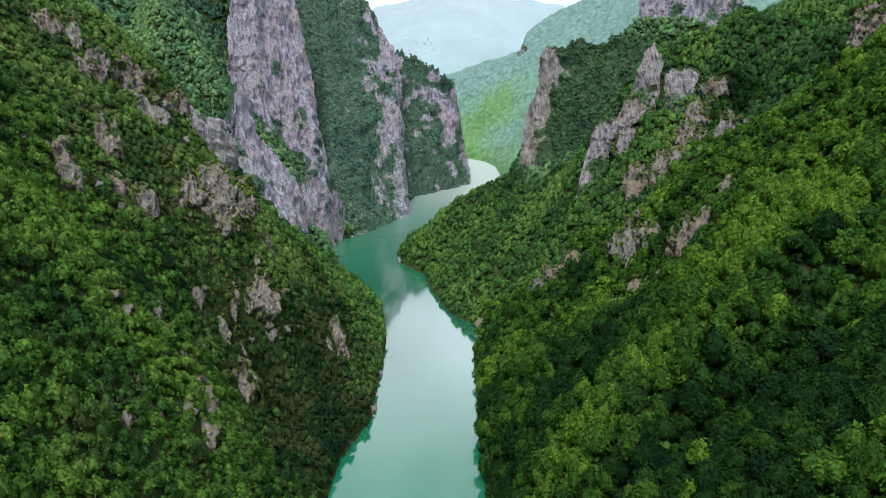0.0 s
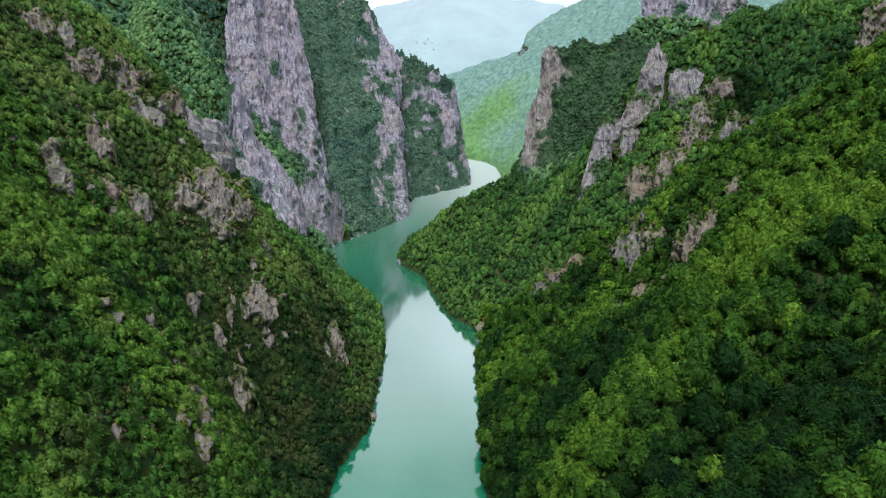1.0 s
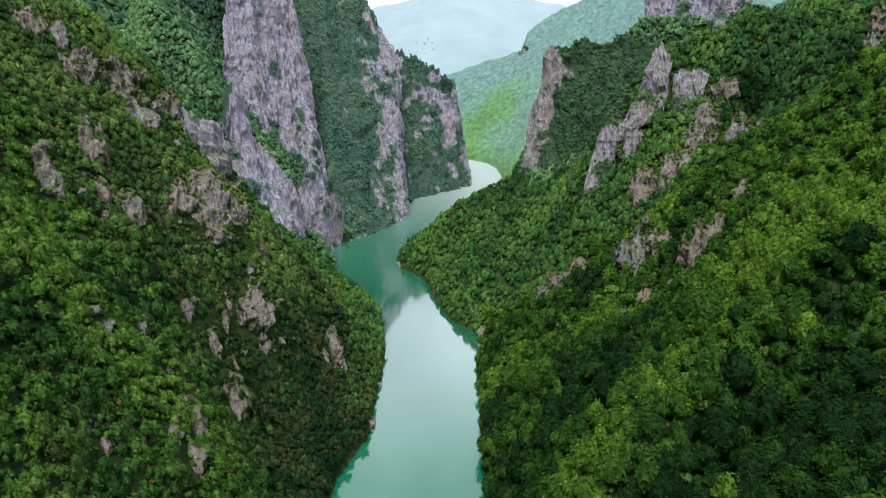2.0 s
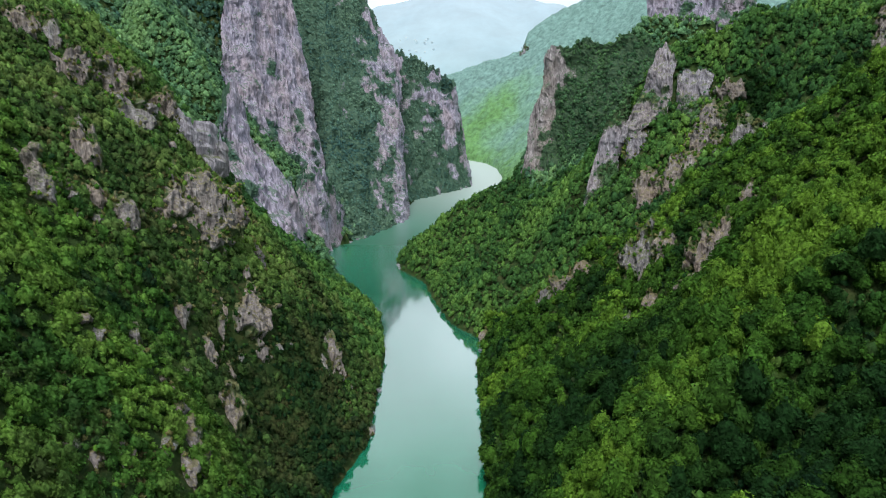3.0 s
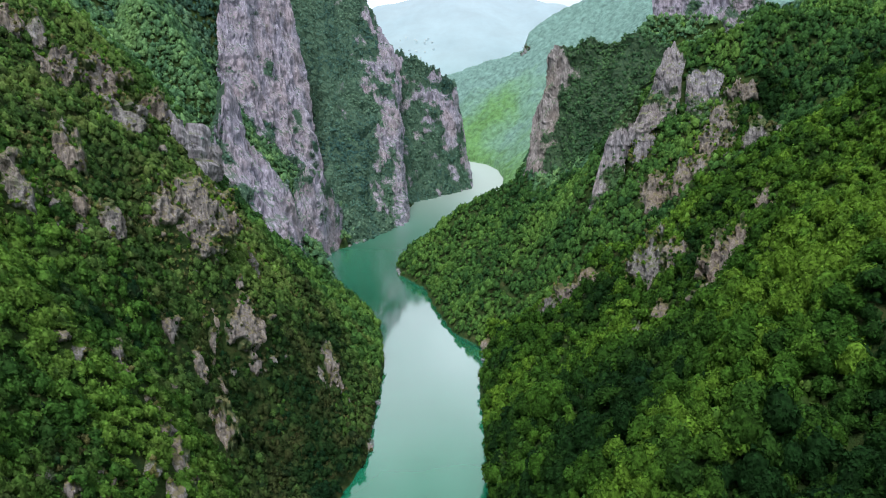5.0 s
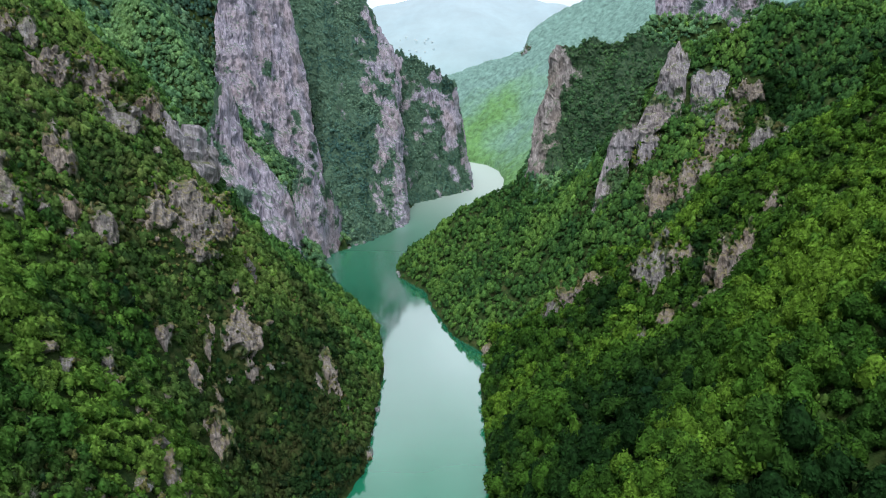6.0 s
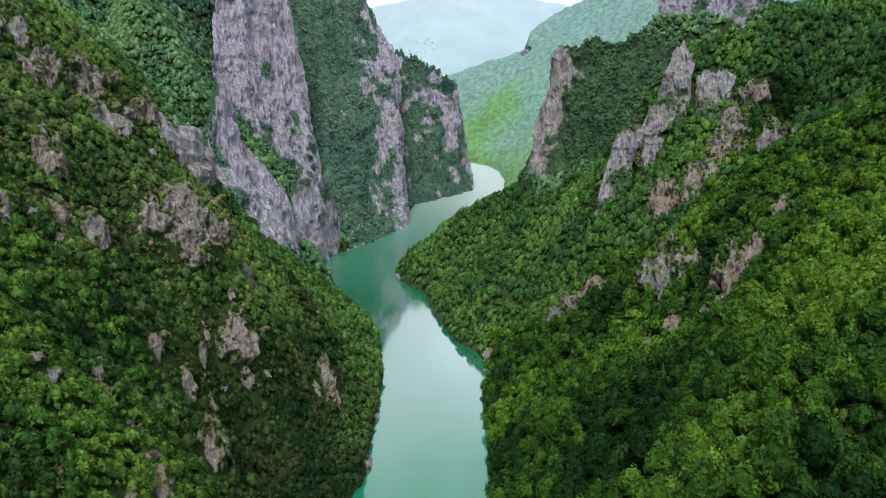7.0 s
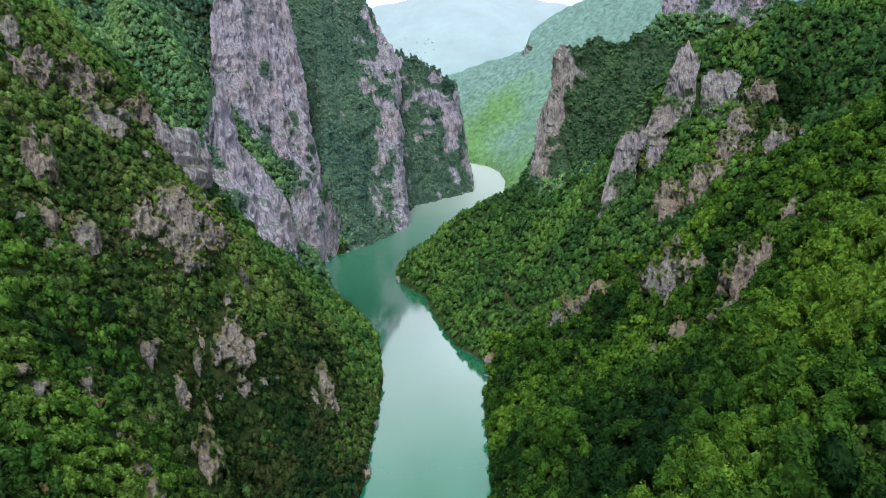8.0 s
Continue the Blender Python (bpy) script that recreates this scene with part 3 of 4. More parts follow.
CRAGS = np.array(LEFT_HIGH_CRAGS + LEFT_LOW_CRAGS + RIGHT_CRAGS + RIGHT_HIGH_CRAGS, float)
for n, (x, y, z, wide, high) in enumerate(CRAGS):
    if x < 0 and z < 95:
        wide, high = 0.8 * wide, 0.72 * high
    elif x < 0:
        wide, high = 1.15 * wide, 1.1 * high
    turn_to = radians(38 if x < 0 else -38) + rng.uniform(-0.3, 0.3)
    crag(x, y, z, wide * (1.15 if x < 0 or y > 345 else 1.2), high * (1.1 if x < 0 or y > 345 else 1.15), turn_to, 3.1 * n, ROCK_CRAG if y > 378 else ROCK_GREY if n % 3 == 0 else ROCK_WARM, 0.0 if y > 1000 else 0.3 if x > 0 else 0.15, (0.5 if z < 95 else 1.1) if x < 0 else 0.9 if y > 345 else 1.7 if wide > 7 else 0.7)
# smaller outcrops broken off round the larger ones
for n, (x, y, z, wide, high) in enumerate(CRAGS):
    for k in range(2 if x < 0 else 1):
        qx, qy = x + rng.normal(0, 8) * (1 if x < 0 else 0.8), y + rng.normal(0, 9)
        qz = float(ground(np.array([qx]), np.array([qy]))[0])
        if qz > 6 and y < 345:
            size = rng.uniform(2.2, 4.6)
            crag(qx, qy, qz + 0.8, size, size * rng.uniform(0.8, 1.9), radians(38 if x < 0 else -38) + rng.uniform(-0.5, 0.5), 700 + 7.7 * n + k, ROCK_WARM if k == 1 else ROCK_GREY, 0.2)

# ---- boulders along the waterline ----
def boulder(x, y, size, seed):
    bm = bmesh.new()
    bmesh.ops.create_icosphere(bm, subdivisions=3, radius=1.0)
    for v in bm.verts:
        n = v.co.copy()
        chip = noise.noise(n * 1.1 + Vector((seed, 0, 0))) * 0.35 + noise.cell(n * 1.7 + Vector((seed, 2, 0))) * 0.14 + noise.noise(n * 3.4 + Vector((0, seed, 0))) * 0.12
        v.co = n * (1 + chip)
        v.co.x, v.co.y, v.co.z = v.co.x * size, v.co.y * size * 0.8, v.co.z * size * 0.62
    me = bpy.data.meshes.new("boulder")
    bm.to_mesh(me)
    bm.free()
    me.materials.append(ROCK)
    ob = new("boulder", me)
    ob.matrix_basis = pose(x, y, 0.12 * size, 0, 0, 37 * seed % 360)
    return tagged(ob, "pale limestone boulder at the edge of the green water", "rock", group="shore boulders")


for n, (bank, y0, y1, inland) in enumerate([(LEFT_BANK, 578, 690, -1)] * 16 + [(LEFT_BANK, 792, 868, -1)] * 6 + [(LEFT_BANK, 248, 300, -1)] * 5 + [(RIGHT_BANK, 340, 372, 1)] * 5 + [(RIGHT_BANK, 492, 530, 1)] * 4):
    y = rng.uniform(y0, y1)
    boulder(float(bank_x(bank, y)) + inland * rng.uniform(-1.2, 1.5), y, rng.uniform(0.9, 2.6), n + 0.5)
for x, y, size, seed in [(93, 985, 5.5, 61.5), (50, 1104, 6.5, 62.5), (-30, 793, 3.2, 63.5), (-22, 799, 2.4, 64.5), (24, 846, 3.0, 65.5), (32, 858, 3.6, 66.5)]:
    boulder(x, y, size, seed)

# ---- woods ----
def crown_template(seed, leaves, leaf, flat=0.0, body=2, fill=0.9):
    """A unit crown of several rounded lobes, set with small three-cornered leaf sprays round a leafy heart."""
    r = np.random.default_rng(seed)
    n = 7
    turn = np.arange(n) * 2.4 + r.uniform(0, 1, n)
    reach = np.r_[0.02, r.uniform(0.20, 0.31, n - 1)]
    mid = np.stack([np.cos(turn) * reach, np.sin(turn) * reach, np.r_[0.24, r.uniform(-0.12, 0.17, n - 1)]], -1)
    size = np.r_[0.27, r.uniform(0.17, 0.25, n - 1)]
    c, v = [], []
    while len(c) < leaves:
        k = r.integers(0, n)
        d = r.normal(size=3)
        d = d / np.linalg.norm(d) + np.array([mid[k, 0], mid[k, 1], 0]) * 1.2 + np.array([0, 0, 0.35])
        d /= np.linalg.norm(d)
        q = mid[k] + d * size[k] * r.uniform(0.74, 1.18)
        if all(np.linalg.norm(q - mid[j]) > 0.82 * size[j] for j in range(n) if j != k):
            c.append(q)
            v.append(d)
    c, v = np.array(c), np.array(v)
    nn = v + r.normal(0, 0.40, c.shape) + np.array([0, 0, flat])
    nn /= np.linalg.norm(nn, axis=1, keepdims=True)
    a = np.cross(nn, r.normal(size=c.shape))
    a /= np.linalg.norm(a, axis=1, keepdims=True)
    b = np.cross(nn, a)
    s = leaf * r.uniform(0.6, 1.45, (leaves, 1))
    verts = np.stack([c + a * s * 1.15, c - a * s * 0.6 + b * s * 0.85, c - a * s * 0.6 - b * s * 0.85], 1).reshape(-1, 3)
    faces = np.arange(leaves * 3).reshape(-1, 3)
    # the leafy mass behind the sprays: the lobes' common surface, open below
    bm = bmesh.new()
    bmesh.ops.create_icosphere(bm, subdivisions=body, radius=1.0)
    heart = mid.mean(0) * 0.3
    for vert in bm.verts:
        d = np.array(vert.co)
        w = mid - heart
        along = w @ d
        root = size ** 2 - (w * w).sum(1) + along ** 2
        reach_out = np.where(root > 0, along + np.sqrt(np.maximum(root, 0)), 0.0).max()
        reach_out = max(reach_out, 0.2) * fill * r.uniform(0.92, 1.06)
        vert.co = Vector(heart + d * reach_out)
    bmesh.ops.delete(bm, geom=[fc for fc in bm.faces if fc.normal.z < -0.45], context="FACES")
    bmesh.ops.delete(bm, geom=[q for q in bm.verts if not q.link_faces], context="VERTS")
    bm.verts.index_update()
    m = len(verts)
    mass = np.array([[q.index + m for q in fc.verts] for fc in bm.faces])
    skin = np.array([q.co for q in bm.verts])
    bm.free()
    return np.concatenate([verts, skin]), np.concatenate([faces, mass])


# shaded hollows and gullies, painted into the tree tints: x, y, half widths, strength
SHADE_PATCHES = [(-152, 564, 34, 34, 0.4), (92, 74, 34, 16, 0.5), (88, 106, 36, 18, 0.5), (86, 136, 24, 11, 0.42), (108, 178, 32, 14, -0.32), (92, 232, 15, 10, 0.25), (77, 222, 14, 10, 0.25), (63, 205, 12, 12, 0.25), (50, 184, 9, 13, 0.22), (-84, 216, 24, 30, 0.2), (-54, 232, 22, 50, 0.55), (-112, 128, 36, 26, 0.1), (-62, 300, 16, 40, 0.25), (56, 190, 22, 24, 0.4), (202, 338, 18, 12, 0.1)]


def woods(name, places, wide, templates, material, label, category="trees", lift=0.42, squat=1.0, cling=0.0):
    """One mesh of many crowns at places, each wide metres across."""
    vs, fs, ts, base = [], [], [], 0
    pick = rng.integers(0, len(templates), len(places))
    turn = rng.uniform(0, 2 * math.pi, len(places))
    tall = wide * rng.uniform(0.8, 1.45, len(places)) * squat
    # each crown's tint carries painted shade in hollows and painted sun on brows
    painted_shade = sum(k * np.exp(-(((places[:, 0] - gx0) / rx) ** 2 + ((places[:, 1] - gy0) / ry) ** 2)) for gx0, gy0, rx, ry, k in SHADE_PATCHES)
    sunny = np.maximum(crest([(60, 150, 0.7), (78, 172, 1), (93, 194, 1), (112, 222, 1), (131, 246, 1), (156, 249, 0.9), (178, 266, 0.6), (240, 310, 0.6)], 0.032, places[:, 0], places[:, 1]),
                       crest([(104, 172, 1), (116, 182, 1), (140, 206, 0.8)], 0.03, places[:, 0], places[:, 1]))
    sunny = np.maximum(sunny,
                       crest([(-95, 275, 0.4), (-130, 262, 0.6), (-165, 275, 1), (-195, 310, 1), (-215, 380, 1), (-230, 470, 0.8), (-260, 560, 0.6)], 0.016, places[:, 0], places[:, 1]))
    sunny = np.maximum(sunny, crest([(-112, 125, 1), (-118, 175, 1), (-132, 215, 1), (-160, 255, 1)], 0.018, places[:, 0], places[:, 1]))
    tint = np.clip(0.46 + 0.34 * np.clip(sunny, 0, 1) - painted_shade + 0.85 * fbm(places[:, 0], places[:, 1], 28, 3) + rng.normal(0, 0.18, len(places)), 0, 1)
    for k, (tv, tf) in enumerate(templates):
        i = np.flatnonzero(pick == k)
        if len(i) == 0:
            continue
        c, s = np.cos(turn[i])[:, None], np.sin(turn[i])[:, None]
        x, y = tv[None, :, 0] * c - tv[None, :, 1] * s, tv[None, :, 0] * s + tv[None, :, 1] * c
        v = np.stack([x * wide[i, None], y * wide[i, None], tv[None, :, 2] * tall[i, None]], -1) + places[i, None, :]
        if cling:
            px, py, pz = places[i].T
            lean_x, lean_y = (ground(px + 4, py) - ground(px - 4, py)) / 8, (ground(px, py + 4) - ground(px, py - 4)) / 8
            v[:, :, 2] += cling * ((v[:, :, 0] - px[:, None]) * np.clip(lean_x, -1.0, 1.0)[:, None] + (v[:, :, 1] - py[:, None]) * np.clip(lean_y, -1.0, 1.0)[:, None])
        v[:, :, 2] += (lift * rng.uniform(0.55, 1.7, len(i)) * tall[i])[:, None]
        vs.append(v.reshape(-1, 3))
        fs.append((tf[None] + (np.arange(len(i)) * len(tv))[:, None, None]).reshape(-1, 3) + base)
        ts.append(np.repeat(tint[i], len(tf)))
        base += len(i) * len(tv)
    me = mesh_from(name, np.concatenate(vs), np.concatenate(fs), material, True)
    at = me.attributes.new("tint", "FLOAT", "FACE")
    at.data.foreach_set("value", np.concatenate(ts).astype(np.float32))
    return tagged(new(name, me), label, category, kind="stuff")


def scatter(x0, x1, y0, y1, pace, bare=9.0, room=1.0):
    """Jittered places on the land of a stretch of the plan, off the rocks; above bare the woods open."""
    pace = pace / 1.72
    xs, ys = np.meshgrid(np.arange(x0, x1, pace), np.arange(y0 - 70, y1 + 70, pace), indexing="ij")
    x = xs.ravel() + rng.uniform(-0.6, 0.6, xs.size) * pace
    y = ys.ravel() + rng.uniform(-0.6, 0.6, xs.size) * pace
    # the fan of land within the camera's view; neighbouring stretches interlock along a wavering line
    waver = y + (55 * fbm(x, y, 40, 5, 0.7) if y0 > 150 else 0)
    fan = (np.abs(x) < np.where(y < 66, 130, 0.78 * (y + 30) + 24)) & (waver > y0) & ((y + (55 * fbm(x, y, 40, 5, 0.7) if y1 > 150 else 0)) < y1)
    x, y = x[fan], y[fan]
    z = ground(x, y)
    # steep ground carries as many trees for its surface as level ground
    steep = np.hypot(ground(x + 1.5, y) - z, ground(x, y + 1.5) - z) / 1.5
    stay = rng.random(len(x)) < np.maximum(np.sqrt(1 + np.minimum(steep, 3.0) ** 2), 1.2) / 2.9
    x, y, z = x[stay], y[stay], z[stay]
    d, _ = near_cliffs(x, y)
    keep = (z > 0.8) & (d > 1.2) & (fbm(x + 90, y, 18, 3) < bare)
    for cx, cy, cz, wide, high in CRAGS:
        # the trees stand back a little on the downhill side of a crag
        down = 0.62 if cx < 0 else -0.62
        near = np.hypot(x - cx - down * 2.0, y - cy + 1.6) < (0.46 * wide + (1.2 if cx < 0 else 2.6)) * room
        keep &= ~(near & (np.abs(z - cz) < 0.55 * high + 2.0))
    return np.stack([x, y, z], -1)[keep]


NEAR_CROWNS = [crown_template(k, 400, 0.055) for k in range(6)]
CLOSE_CROWNS = [crown_template(10 + k, 88, 0.085, 0.0, 1) for k in range(6)]
MID_CROWNS = [crown_template(20 + k, 52, 0.092, 0.1, 1) for k in range(6)]
BACK_CROWNS = [crown_template(30 + k, 24, 0.11, 0.2, 1) for k in range(6)]
SHRUB_CROWNS = [crown_template(80 + k, 14, 0.135, 0.1, 1) for k in range(6)]
FAR_CROWNS = [crown_template(40 + k, 6, 0.12, 0.9, 1) for k in range(5)]


def plant(stretches, templates, material, label, name, squat=1.0, room=1.0, lift=0.42, cling=0.0):
    spots, wide = [], []
    for x0, x1, y0, y1, pace, w0, w1, bare in stretches:
        p = scatter(x0, x1, y0, y1, pace, bare, room)
        spots.append(p)
        w = w0 + (w1 - w0) * rng.random(len(p)) ** 1.8
        # here and there an old tree stands above the rest
        wide.append(np.where(rng.random(len(p)) < 0.06, w1 * 1.08, w))
    return woods(name, np.concatenate(spots), np.concatenate(wide), templates, material, label, lift=lift, squat=squat, cling=cling)


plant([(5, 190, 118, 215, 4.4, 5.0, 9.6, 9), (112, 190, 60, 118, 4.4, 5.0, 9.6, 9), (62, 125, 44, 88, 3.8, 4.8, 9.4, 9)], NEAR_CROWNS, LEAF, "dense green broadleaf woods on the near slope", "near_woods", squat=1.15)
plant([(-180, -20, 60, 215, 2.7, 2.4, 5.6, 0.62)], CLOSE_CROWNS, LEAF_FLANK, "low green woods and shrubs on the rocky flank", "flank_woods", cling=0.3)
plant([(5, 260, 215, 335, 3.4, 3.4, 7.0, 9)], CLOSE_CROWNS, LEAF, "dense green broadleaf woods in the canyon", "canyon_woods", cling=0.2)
plant([(-240, -20, 215, 335, 2.6, 2.0, 4.9, 0.58)], MID_CROWNS, LEAF_OLIVE, "low olive-green woods among the outcrops", "outcrop_woods", cling=0.4)
plant([(5, 200, 118, 215, 2.7, 2.2, 4.6, 9), (5, 200, 215, 335, 3.7, 2.0, 4.0, 9), (5, 200, 60, 118, 2.9, 1.8, 3.6, 9), (-240, -20, 66, 335, 3.7, 1.6, 3.2, 9), (90, 300, 335, 480, 4.0, 2.4, 4.0, 9)], FAR_CROWNS, LEAF_FLANK, "leafy undergrowth beneath the trees", "undergrowth", 1.0, 0.55)
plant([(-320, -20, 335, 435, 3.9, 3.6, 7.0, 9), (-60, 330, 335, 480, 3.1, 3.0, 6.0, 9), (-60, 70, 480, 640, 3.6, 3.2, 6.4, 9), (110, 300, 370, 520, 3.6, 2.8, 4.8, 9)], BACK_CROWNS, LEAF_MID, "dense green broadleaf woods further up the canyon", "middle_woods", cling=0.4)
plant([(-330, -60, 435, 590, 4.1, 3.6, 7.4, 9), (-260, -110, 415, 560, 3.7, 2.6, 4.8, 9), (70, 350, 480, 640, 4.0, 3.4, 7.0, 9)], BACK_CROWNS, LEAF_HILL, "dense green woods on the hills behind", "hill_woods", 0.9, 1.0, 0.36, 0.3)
plant([(-330, -60, 590, 740, 4.6, 3.8, 7.6, 9), (-60, 350, 640, 740, 4.6, 3.8, 7.6, 9)], BACK_CROWNS, LEAF_BACK, "dense green woods behind the cliffs, tinted bluish for haze", "back_woods", 0.9, 1.0, 0.36, 0.4)
plant([(-300, 30, 740, 1030, 7.0, 6.0, 9.5, 9), (30, 480, 740, 800, 7.0, 6.0, 9.5, 9)], FAR_CROWNS, LEAF_UPPER, "green woods above the far bends, tinted bluish for haze", "upper_woods", 0.7, 1.0, 0.3, 0.8)
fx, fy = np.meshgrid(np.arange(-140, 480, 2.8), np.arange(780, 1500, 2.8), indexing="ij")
fz = ground(fx, fy)
billow = 1 - 2.2 * np.abs(noise2(fx / 8.5, fy / 8.5)) + 0.55 * (1 - 2 * np.abs(noise2(fx / 4.2 + 9, fy / 4.2))) + 0.7 * noise2(fx / 22, fy / 22 + 4)
covered = step(0.3, 3.5, fz) * ((fx > bank_x(RIGHT_BANK, fy)) | (fy > 1000))
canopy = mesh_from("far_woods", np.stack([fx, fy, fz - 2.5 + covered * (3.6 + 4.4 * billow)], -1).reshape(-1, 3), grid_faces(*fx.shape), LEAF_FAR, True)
# painted haze: the tint turns paler and bluer higher up
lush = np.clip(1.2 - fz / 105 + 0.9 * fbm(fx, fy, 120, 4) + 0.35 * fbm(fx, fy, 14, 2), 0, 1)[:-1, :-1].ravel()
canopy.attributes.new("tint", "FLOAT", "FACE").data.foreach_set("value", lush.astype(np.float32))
tagged(new("far_woods", canopy), "green woods on the far slopes, paled for haze", "trees", kind="stuff")
plant([(20, 120, -70, 72, 4.6, 5.0, 8.8, 9), (-130, -45, -70, 66, 4.2, 4.0, 7.0, 9)], FAR_CROWNS, LEAF, "dense green broadleaf woods on both banks", "bank_woods")

# low scrub in the clearings of the drier flank
spots = scatter(-230, -30, 70, 335, 3.0, 9.0, 0.55)
spots = spots[fbm(spots[:, 0] + 90, spots[:, 1], 18, 3) > 0.13]
crag_spots = rng.permutation(np.array(CRAG_SHRUBS))
spots = np.concatenate([spots, crag_spots[: len(crag_spots) * 2 // 5, :3]])
woods("dry_scrub", spots, rng.uniform(1.2, 2.8, len(spots)), SHRUB_CROWNS, LEAF_DRY, "olive scrub and dry grass between the outcrops", "scrub", 0.25)
shrub_spots = np.array(SHRUBS)
crag_spots = crag_spots[len(crag_spots) * 2 // 5 :]
woods("outcrop_shrubs", crag_spots[:, :3], crag_spots[:, 3], SHRUB_CROWNS, LEAF, "small green shrubs rooted in the outcrops", "shrubs", 0.2)
hill = (shrub_spots[:, 1] < 600) & (shrub_spots[:, 0] > 0)
woods("hill_shrubs", shrub_spots[hill, :3], shrub_spots[hill, 3], SHRUB_CROWNS, LEAF_FIN, "green shrubs rooted in the cracks of the rock fins", "shrubs", 0.2, 0.8)
shrub_spots = shrub_spots[~hill]
woods("cliff_shrubs", shrub_spots[:, :3], shrub_spots[:, 3], SHRUB_CROWNS, LEAF_UPPER, "dark green shrubs clinging to the cliff ledges", "shrubs", 0.2, 0.7)

# ---- the trees below the drone, one by one ----
def trunk_mesh(seed):
    """A tapered, leaning trunk with three limbs, for a crown 1 wide."""
    r = np.random.default_rng(seed)
    bm = bmesh.new()

    def stem(p, q, r0, r1):
        rings = []
        for f in (0.0, 0.35, 0.7, 1.0):
            c = Vector(p).lerp(Vector(q), f) + Vector((*r.normal(0, 0.012, 2), 0)) * (f < 1) * (f > 0)
            rad = r0 + (r1 - r0) * f
            rings.append([bm.verts.new(c + Vector((math.cos(k * 1.0472) * rad, math.sin(k * 1.0472) * rad, 0))) for k in range(6)])
        for lo, hi in zip(rings, rings[1:]):
            for k in range(6):
                bm.faces.new((lo[k], lo[(k + 1) % 6], hi[(k + 1) % 6], hi[k]))
        bm.faces.new(rings[-1])

    stem((0, 0, -0.62), (0.02, 0.01, 0.18), 0.035, 0.014)
    for k in range(3):
        w = 2.1 * k + r.uniform(0, 1)
        stem((0, 0, -0.28 + 0.1 * k), (0.26 * math.cos(w), 0.26 * math.sin(w), 0.02 + 0.08 * k), 0.016, 0.006)
    me = bpy.data.meshes.new("trunk")
    bm.to_mesh(me)
    bm.free()
    me.materials.append(BARK)
    return me


TRUNKS = [trunk_mesh(k) for k in range(4)]
# crowns for the shaded fold, shade in the leaf colour, and for open slope
SHADED_CROWNS = [mesh_from("crown", *crown_template(60 + k, 560, 0.047), LEAF_SHADED, True) for k in range(6)]
FRESH_CROWNS = [mesh_from("crown", *crown_template(70 + k, 560, 0.047), LEAF_FRESH, True) for k in range(6)]
slope_spots = scatter(22, 112, 86, 118, 4.2)
if len(slope_spots) > 300:
    woods("slope_woods", slope_spots[300:], rng.uniform(4.8, 9.4, len(slope_spots) - 300), NEAR_CROWNS, LEAF, "dense green broadleaf woods on the steep bank")
for n, p in enumerate(slope_spots[:300]):
    size = rng.uniform(4.8, 9.4)
    tree = tagged(new("broadleaf_tree"), "small leafy green broadleaf tree on the steep bank", "tree", group="bank trees")
    tree.matrix_basis = Matrix.LocRotScale(Vector(p) + Vector((0, 0, 0.42 * size)), Euler((0, 0, rng.uniform(0, 6.28))), Vector((size, size, size * rng.uniform(0.85, 1.2))))
    for me, kind in ((TRUNKS[n % 4], "trunk"), ((SHADED_CROWNS if p[0] > 50 + rng.normal(0, 8) else FRESH_CROWNS)[rng.integers(0, 6)], "crown")):
        part_ob = new(kind, me)
        part_ob.parent = tree

# ---- the far mountains, haze painted into a glowing colour ----
def far_mountain(line, slope, y0, y1, seed):
    xs, ys = np.meshgrid(np.arange(-1700, 1900, 45.0), np.arange(y0, y1, 45.0), indexing="ij")
    foothill = crest([(-1200, 2450, 120), (-300, 2450, 150), (100, 2400, 112), (700, 2400, 90)], 0.35, xs, ys)
    z = np.maximum(crest(line, slope, xs, ys) + fbm(xs + seed, ys, 420, 6, 0.55) * 80, foothill + fbm(xs, ys + seed, 200, 4) * 30)
    return mesh_from("far_mountain", np.stack([xs, ys, np.maximum(z, -10)], -1).reshape(-1, 3), grid_faces(*xs.shape), HAZY, True)


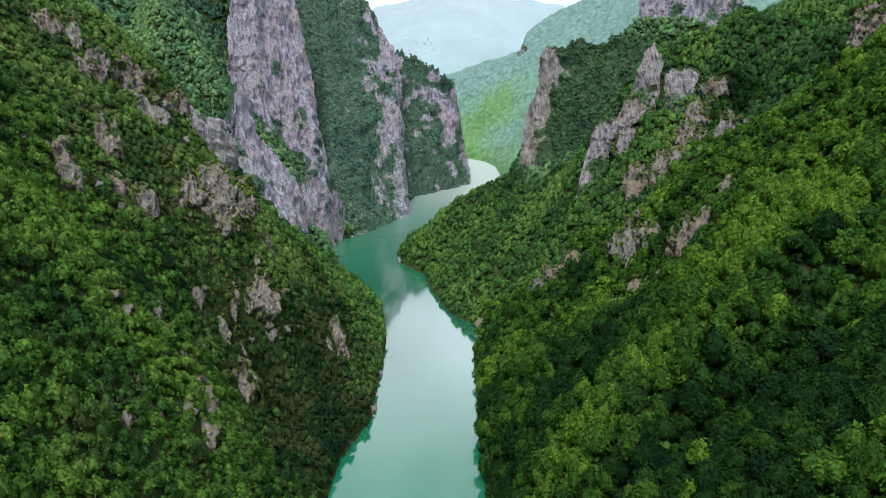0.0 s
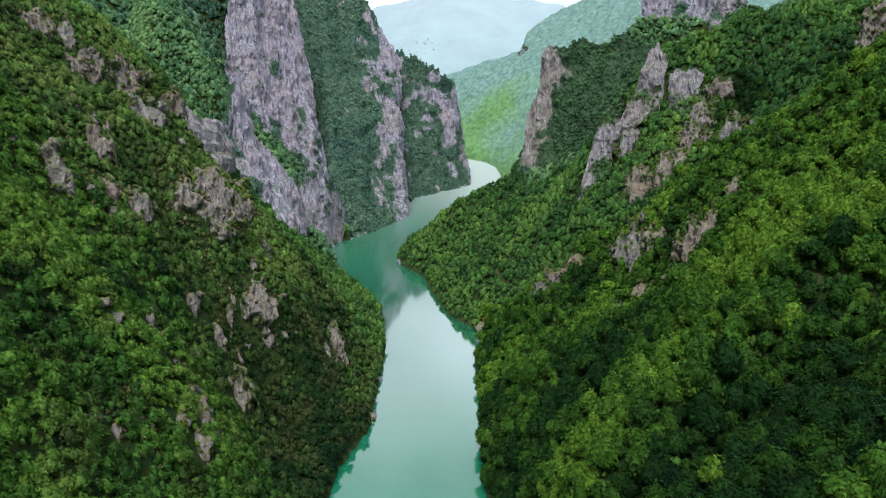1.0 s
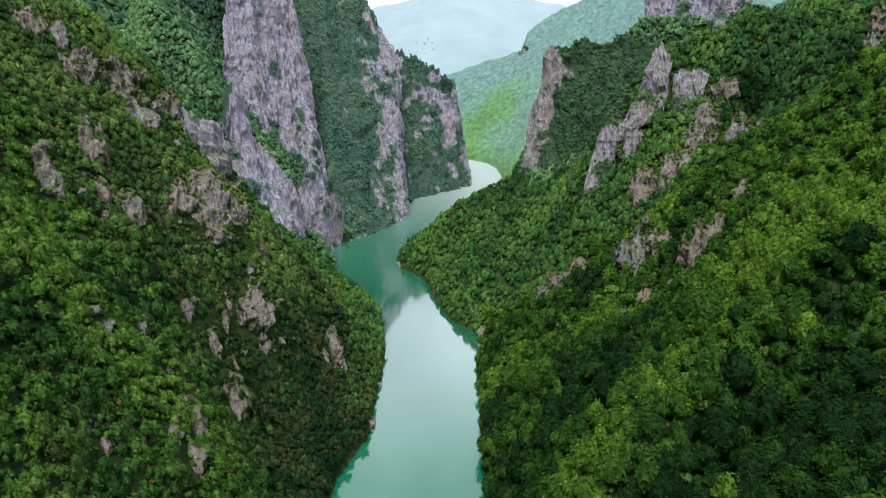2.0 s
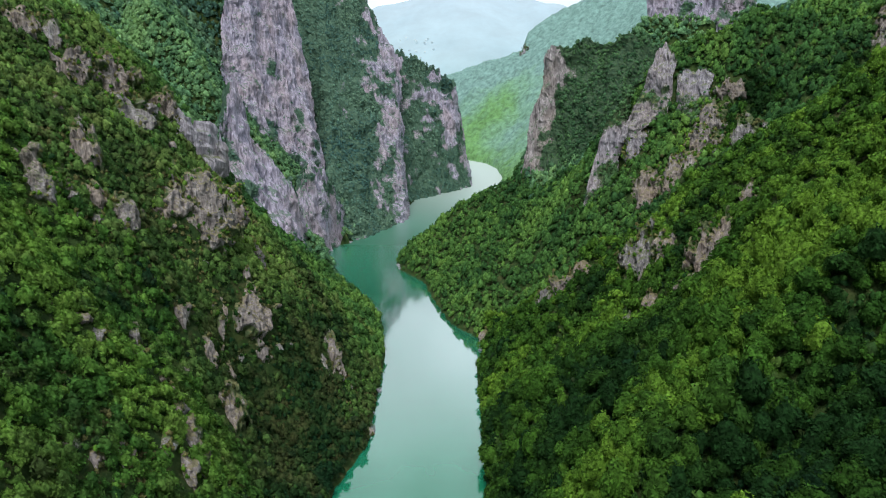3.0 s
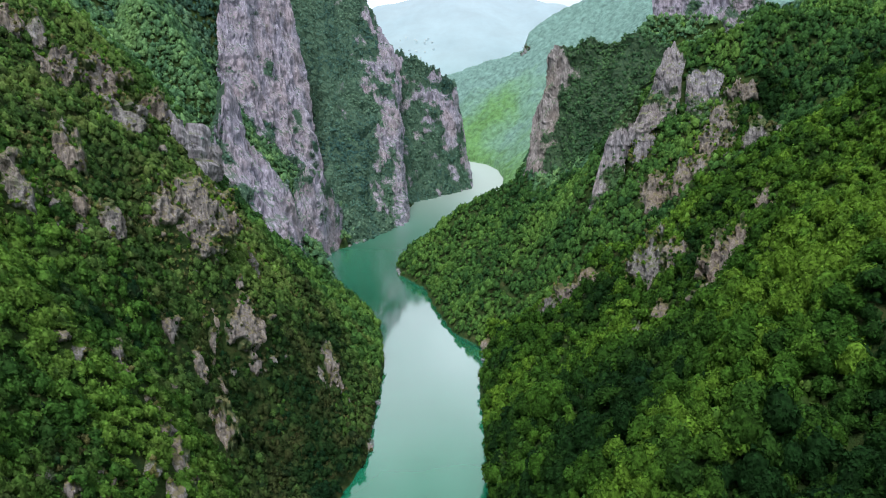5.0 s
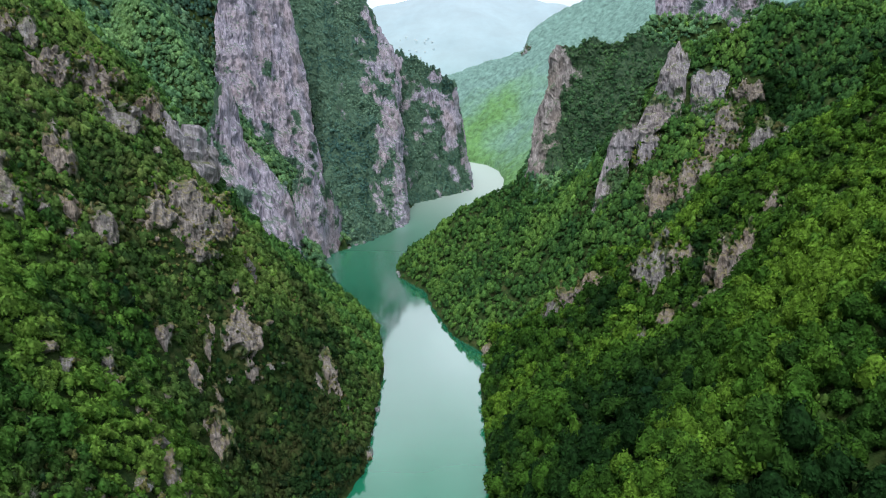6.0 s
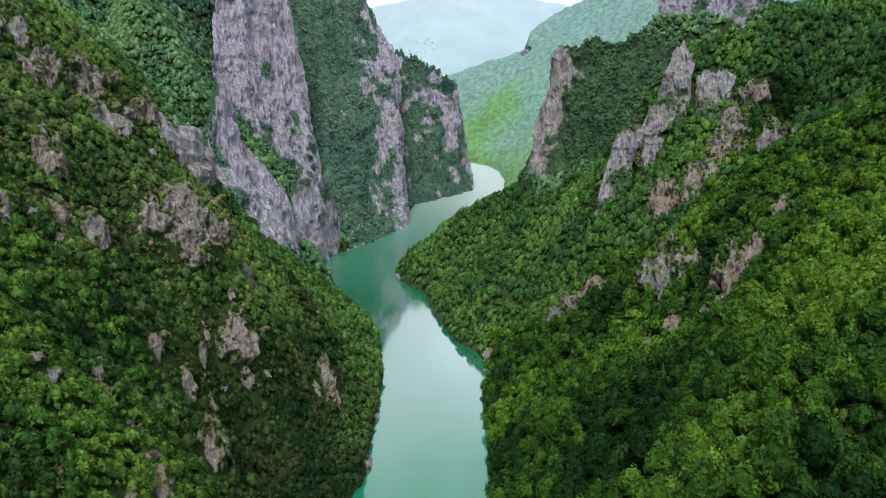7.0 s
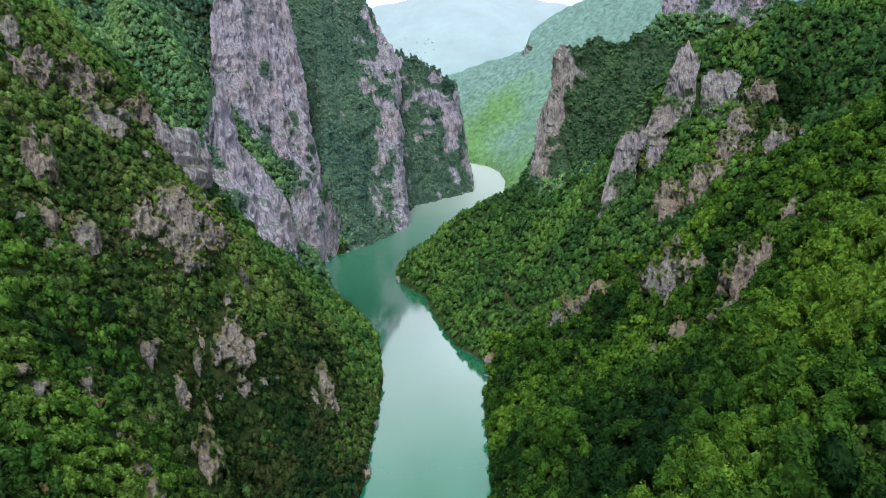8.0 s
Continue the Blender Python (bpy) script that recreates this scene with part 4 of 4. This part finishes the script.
FAR_RIDGE = [(-2769, 3700, 298), (-1014, 3600, 341), (-435, 3600, 409), (-237, 3600, 454), (-42, 3600, 493), (228, 3600, 520), (469, 3600, 505), (640, 3600, 450), (1119, 3600, 266)]
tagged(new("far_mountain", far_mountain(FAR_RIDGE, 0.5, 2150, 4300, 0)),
       "wooded mountain, its pale blue haze painted on and glowing", "mountain", kind="structure")

# ---- a hamlet at the foot of the far mountain, haze painted into its walls and roofs ----
HAZED_WALL = Paint("hazed_plaster", 0.9, 0.2)
HAZED_WALL = HAZED_WALL.colour(HAZED_WALL.ramp(HAZED_WALL.noise(0.3, 4), (0.3, (0.42, 0.52, 0.57)), (0.7, (0.50, 0.58, 0.62))))
HAZED_TILE = Paint("hazed_roof_tiles", 0.9, 0.2)
HAZED_TILE = HAZED_TILE.colour(HAZED_TILE.ramp(HAZED_TILE.noise(0.4, 4), (0.3, (0.42, 0.48, 0.50)), (0.7, (0.50, 0.54, 0.55))))


def house_meshes():
    walls = mesh_from("wall", [(sx * 4.5, sy * 3.6, z) for z in (-4, 6) for sx, sy in ((-1, -1), (1, -1), (1, 1), (-1, 1))],
                      [(0, 1, 5, 4), (1, 2, 6, 5), (2, 3, 7, 6), (3, 0, 4, 7)], HAZED_WALL)
    roof = mesh_from("roof", [(-5.1, -4.2, 5.6), (5.1, -4.2, 5.6), (5.1, 0, 8.6), (-5.1, 0, 8.6), (-5.1, 4.2, 5.6), (5.1, 4.2, 5.6)], [(0, 1, 2, 3), (3, 2, 5, 4)], HAZED_TILE)
    return walls, roof


WALLS, ROOF = house_meshes()
for n in range(16):
    hx, hy = -230 + rng.uniform(0, 190), 3010 + rng.uniform(-110, 110)
    hz = float(crest(FAR_RIDGE, 0.5, np.array([hx]), np.array([hy]))[0] + fbm(np.array([hx]), np.array([hy]), 420, 6, 0.55)[0] * 80)
    house = tagged(new("house"), "tiny house with a tiled roof, both paled for haze", "house", group="far hamlet")
    house.matrix_basis = pose(hx, hy, hz + 1, 0, 0, rng.uniform(0, 180))
    for kind, me in (("wall", WALLS), ("roof", ROOF)):
        new(kind, me).parent = house
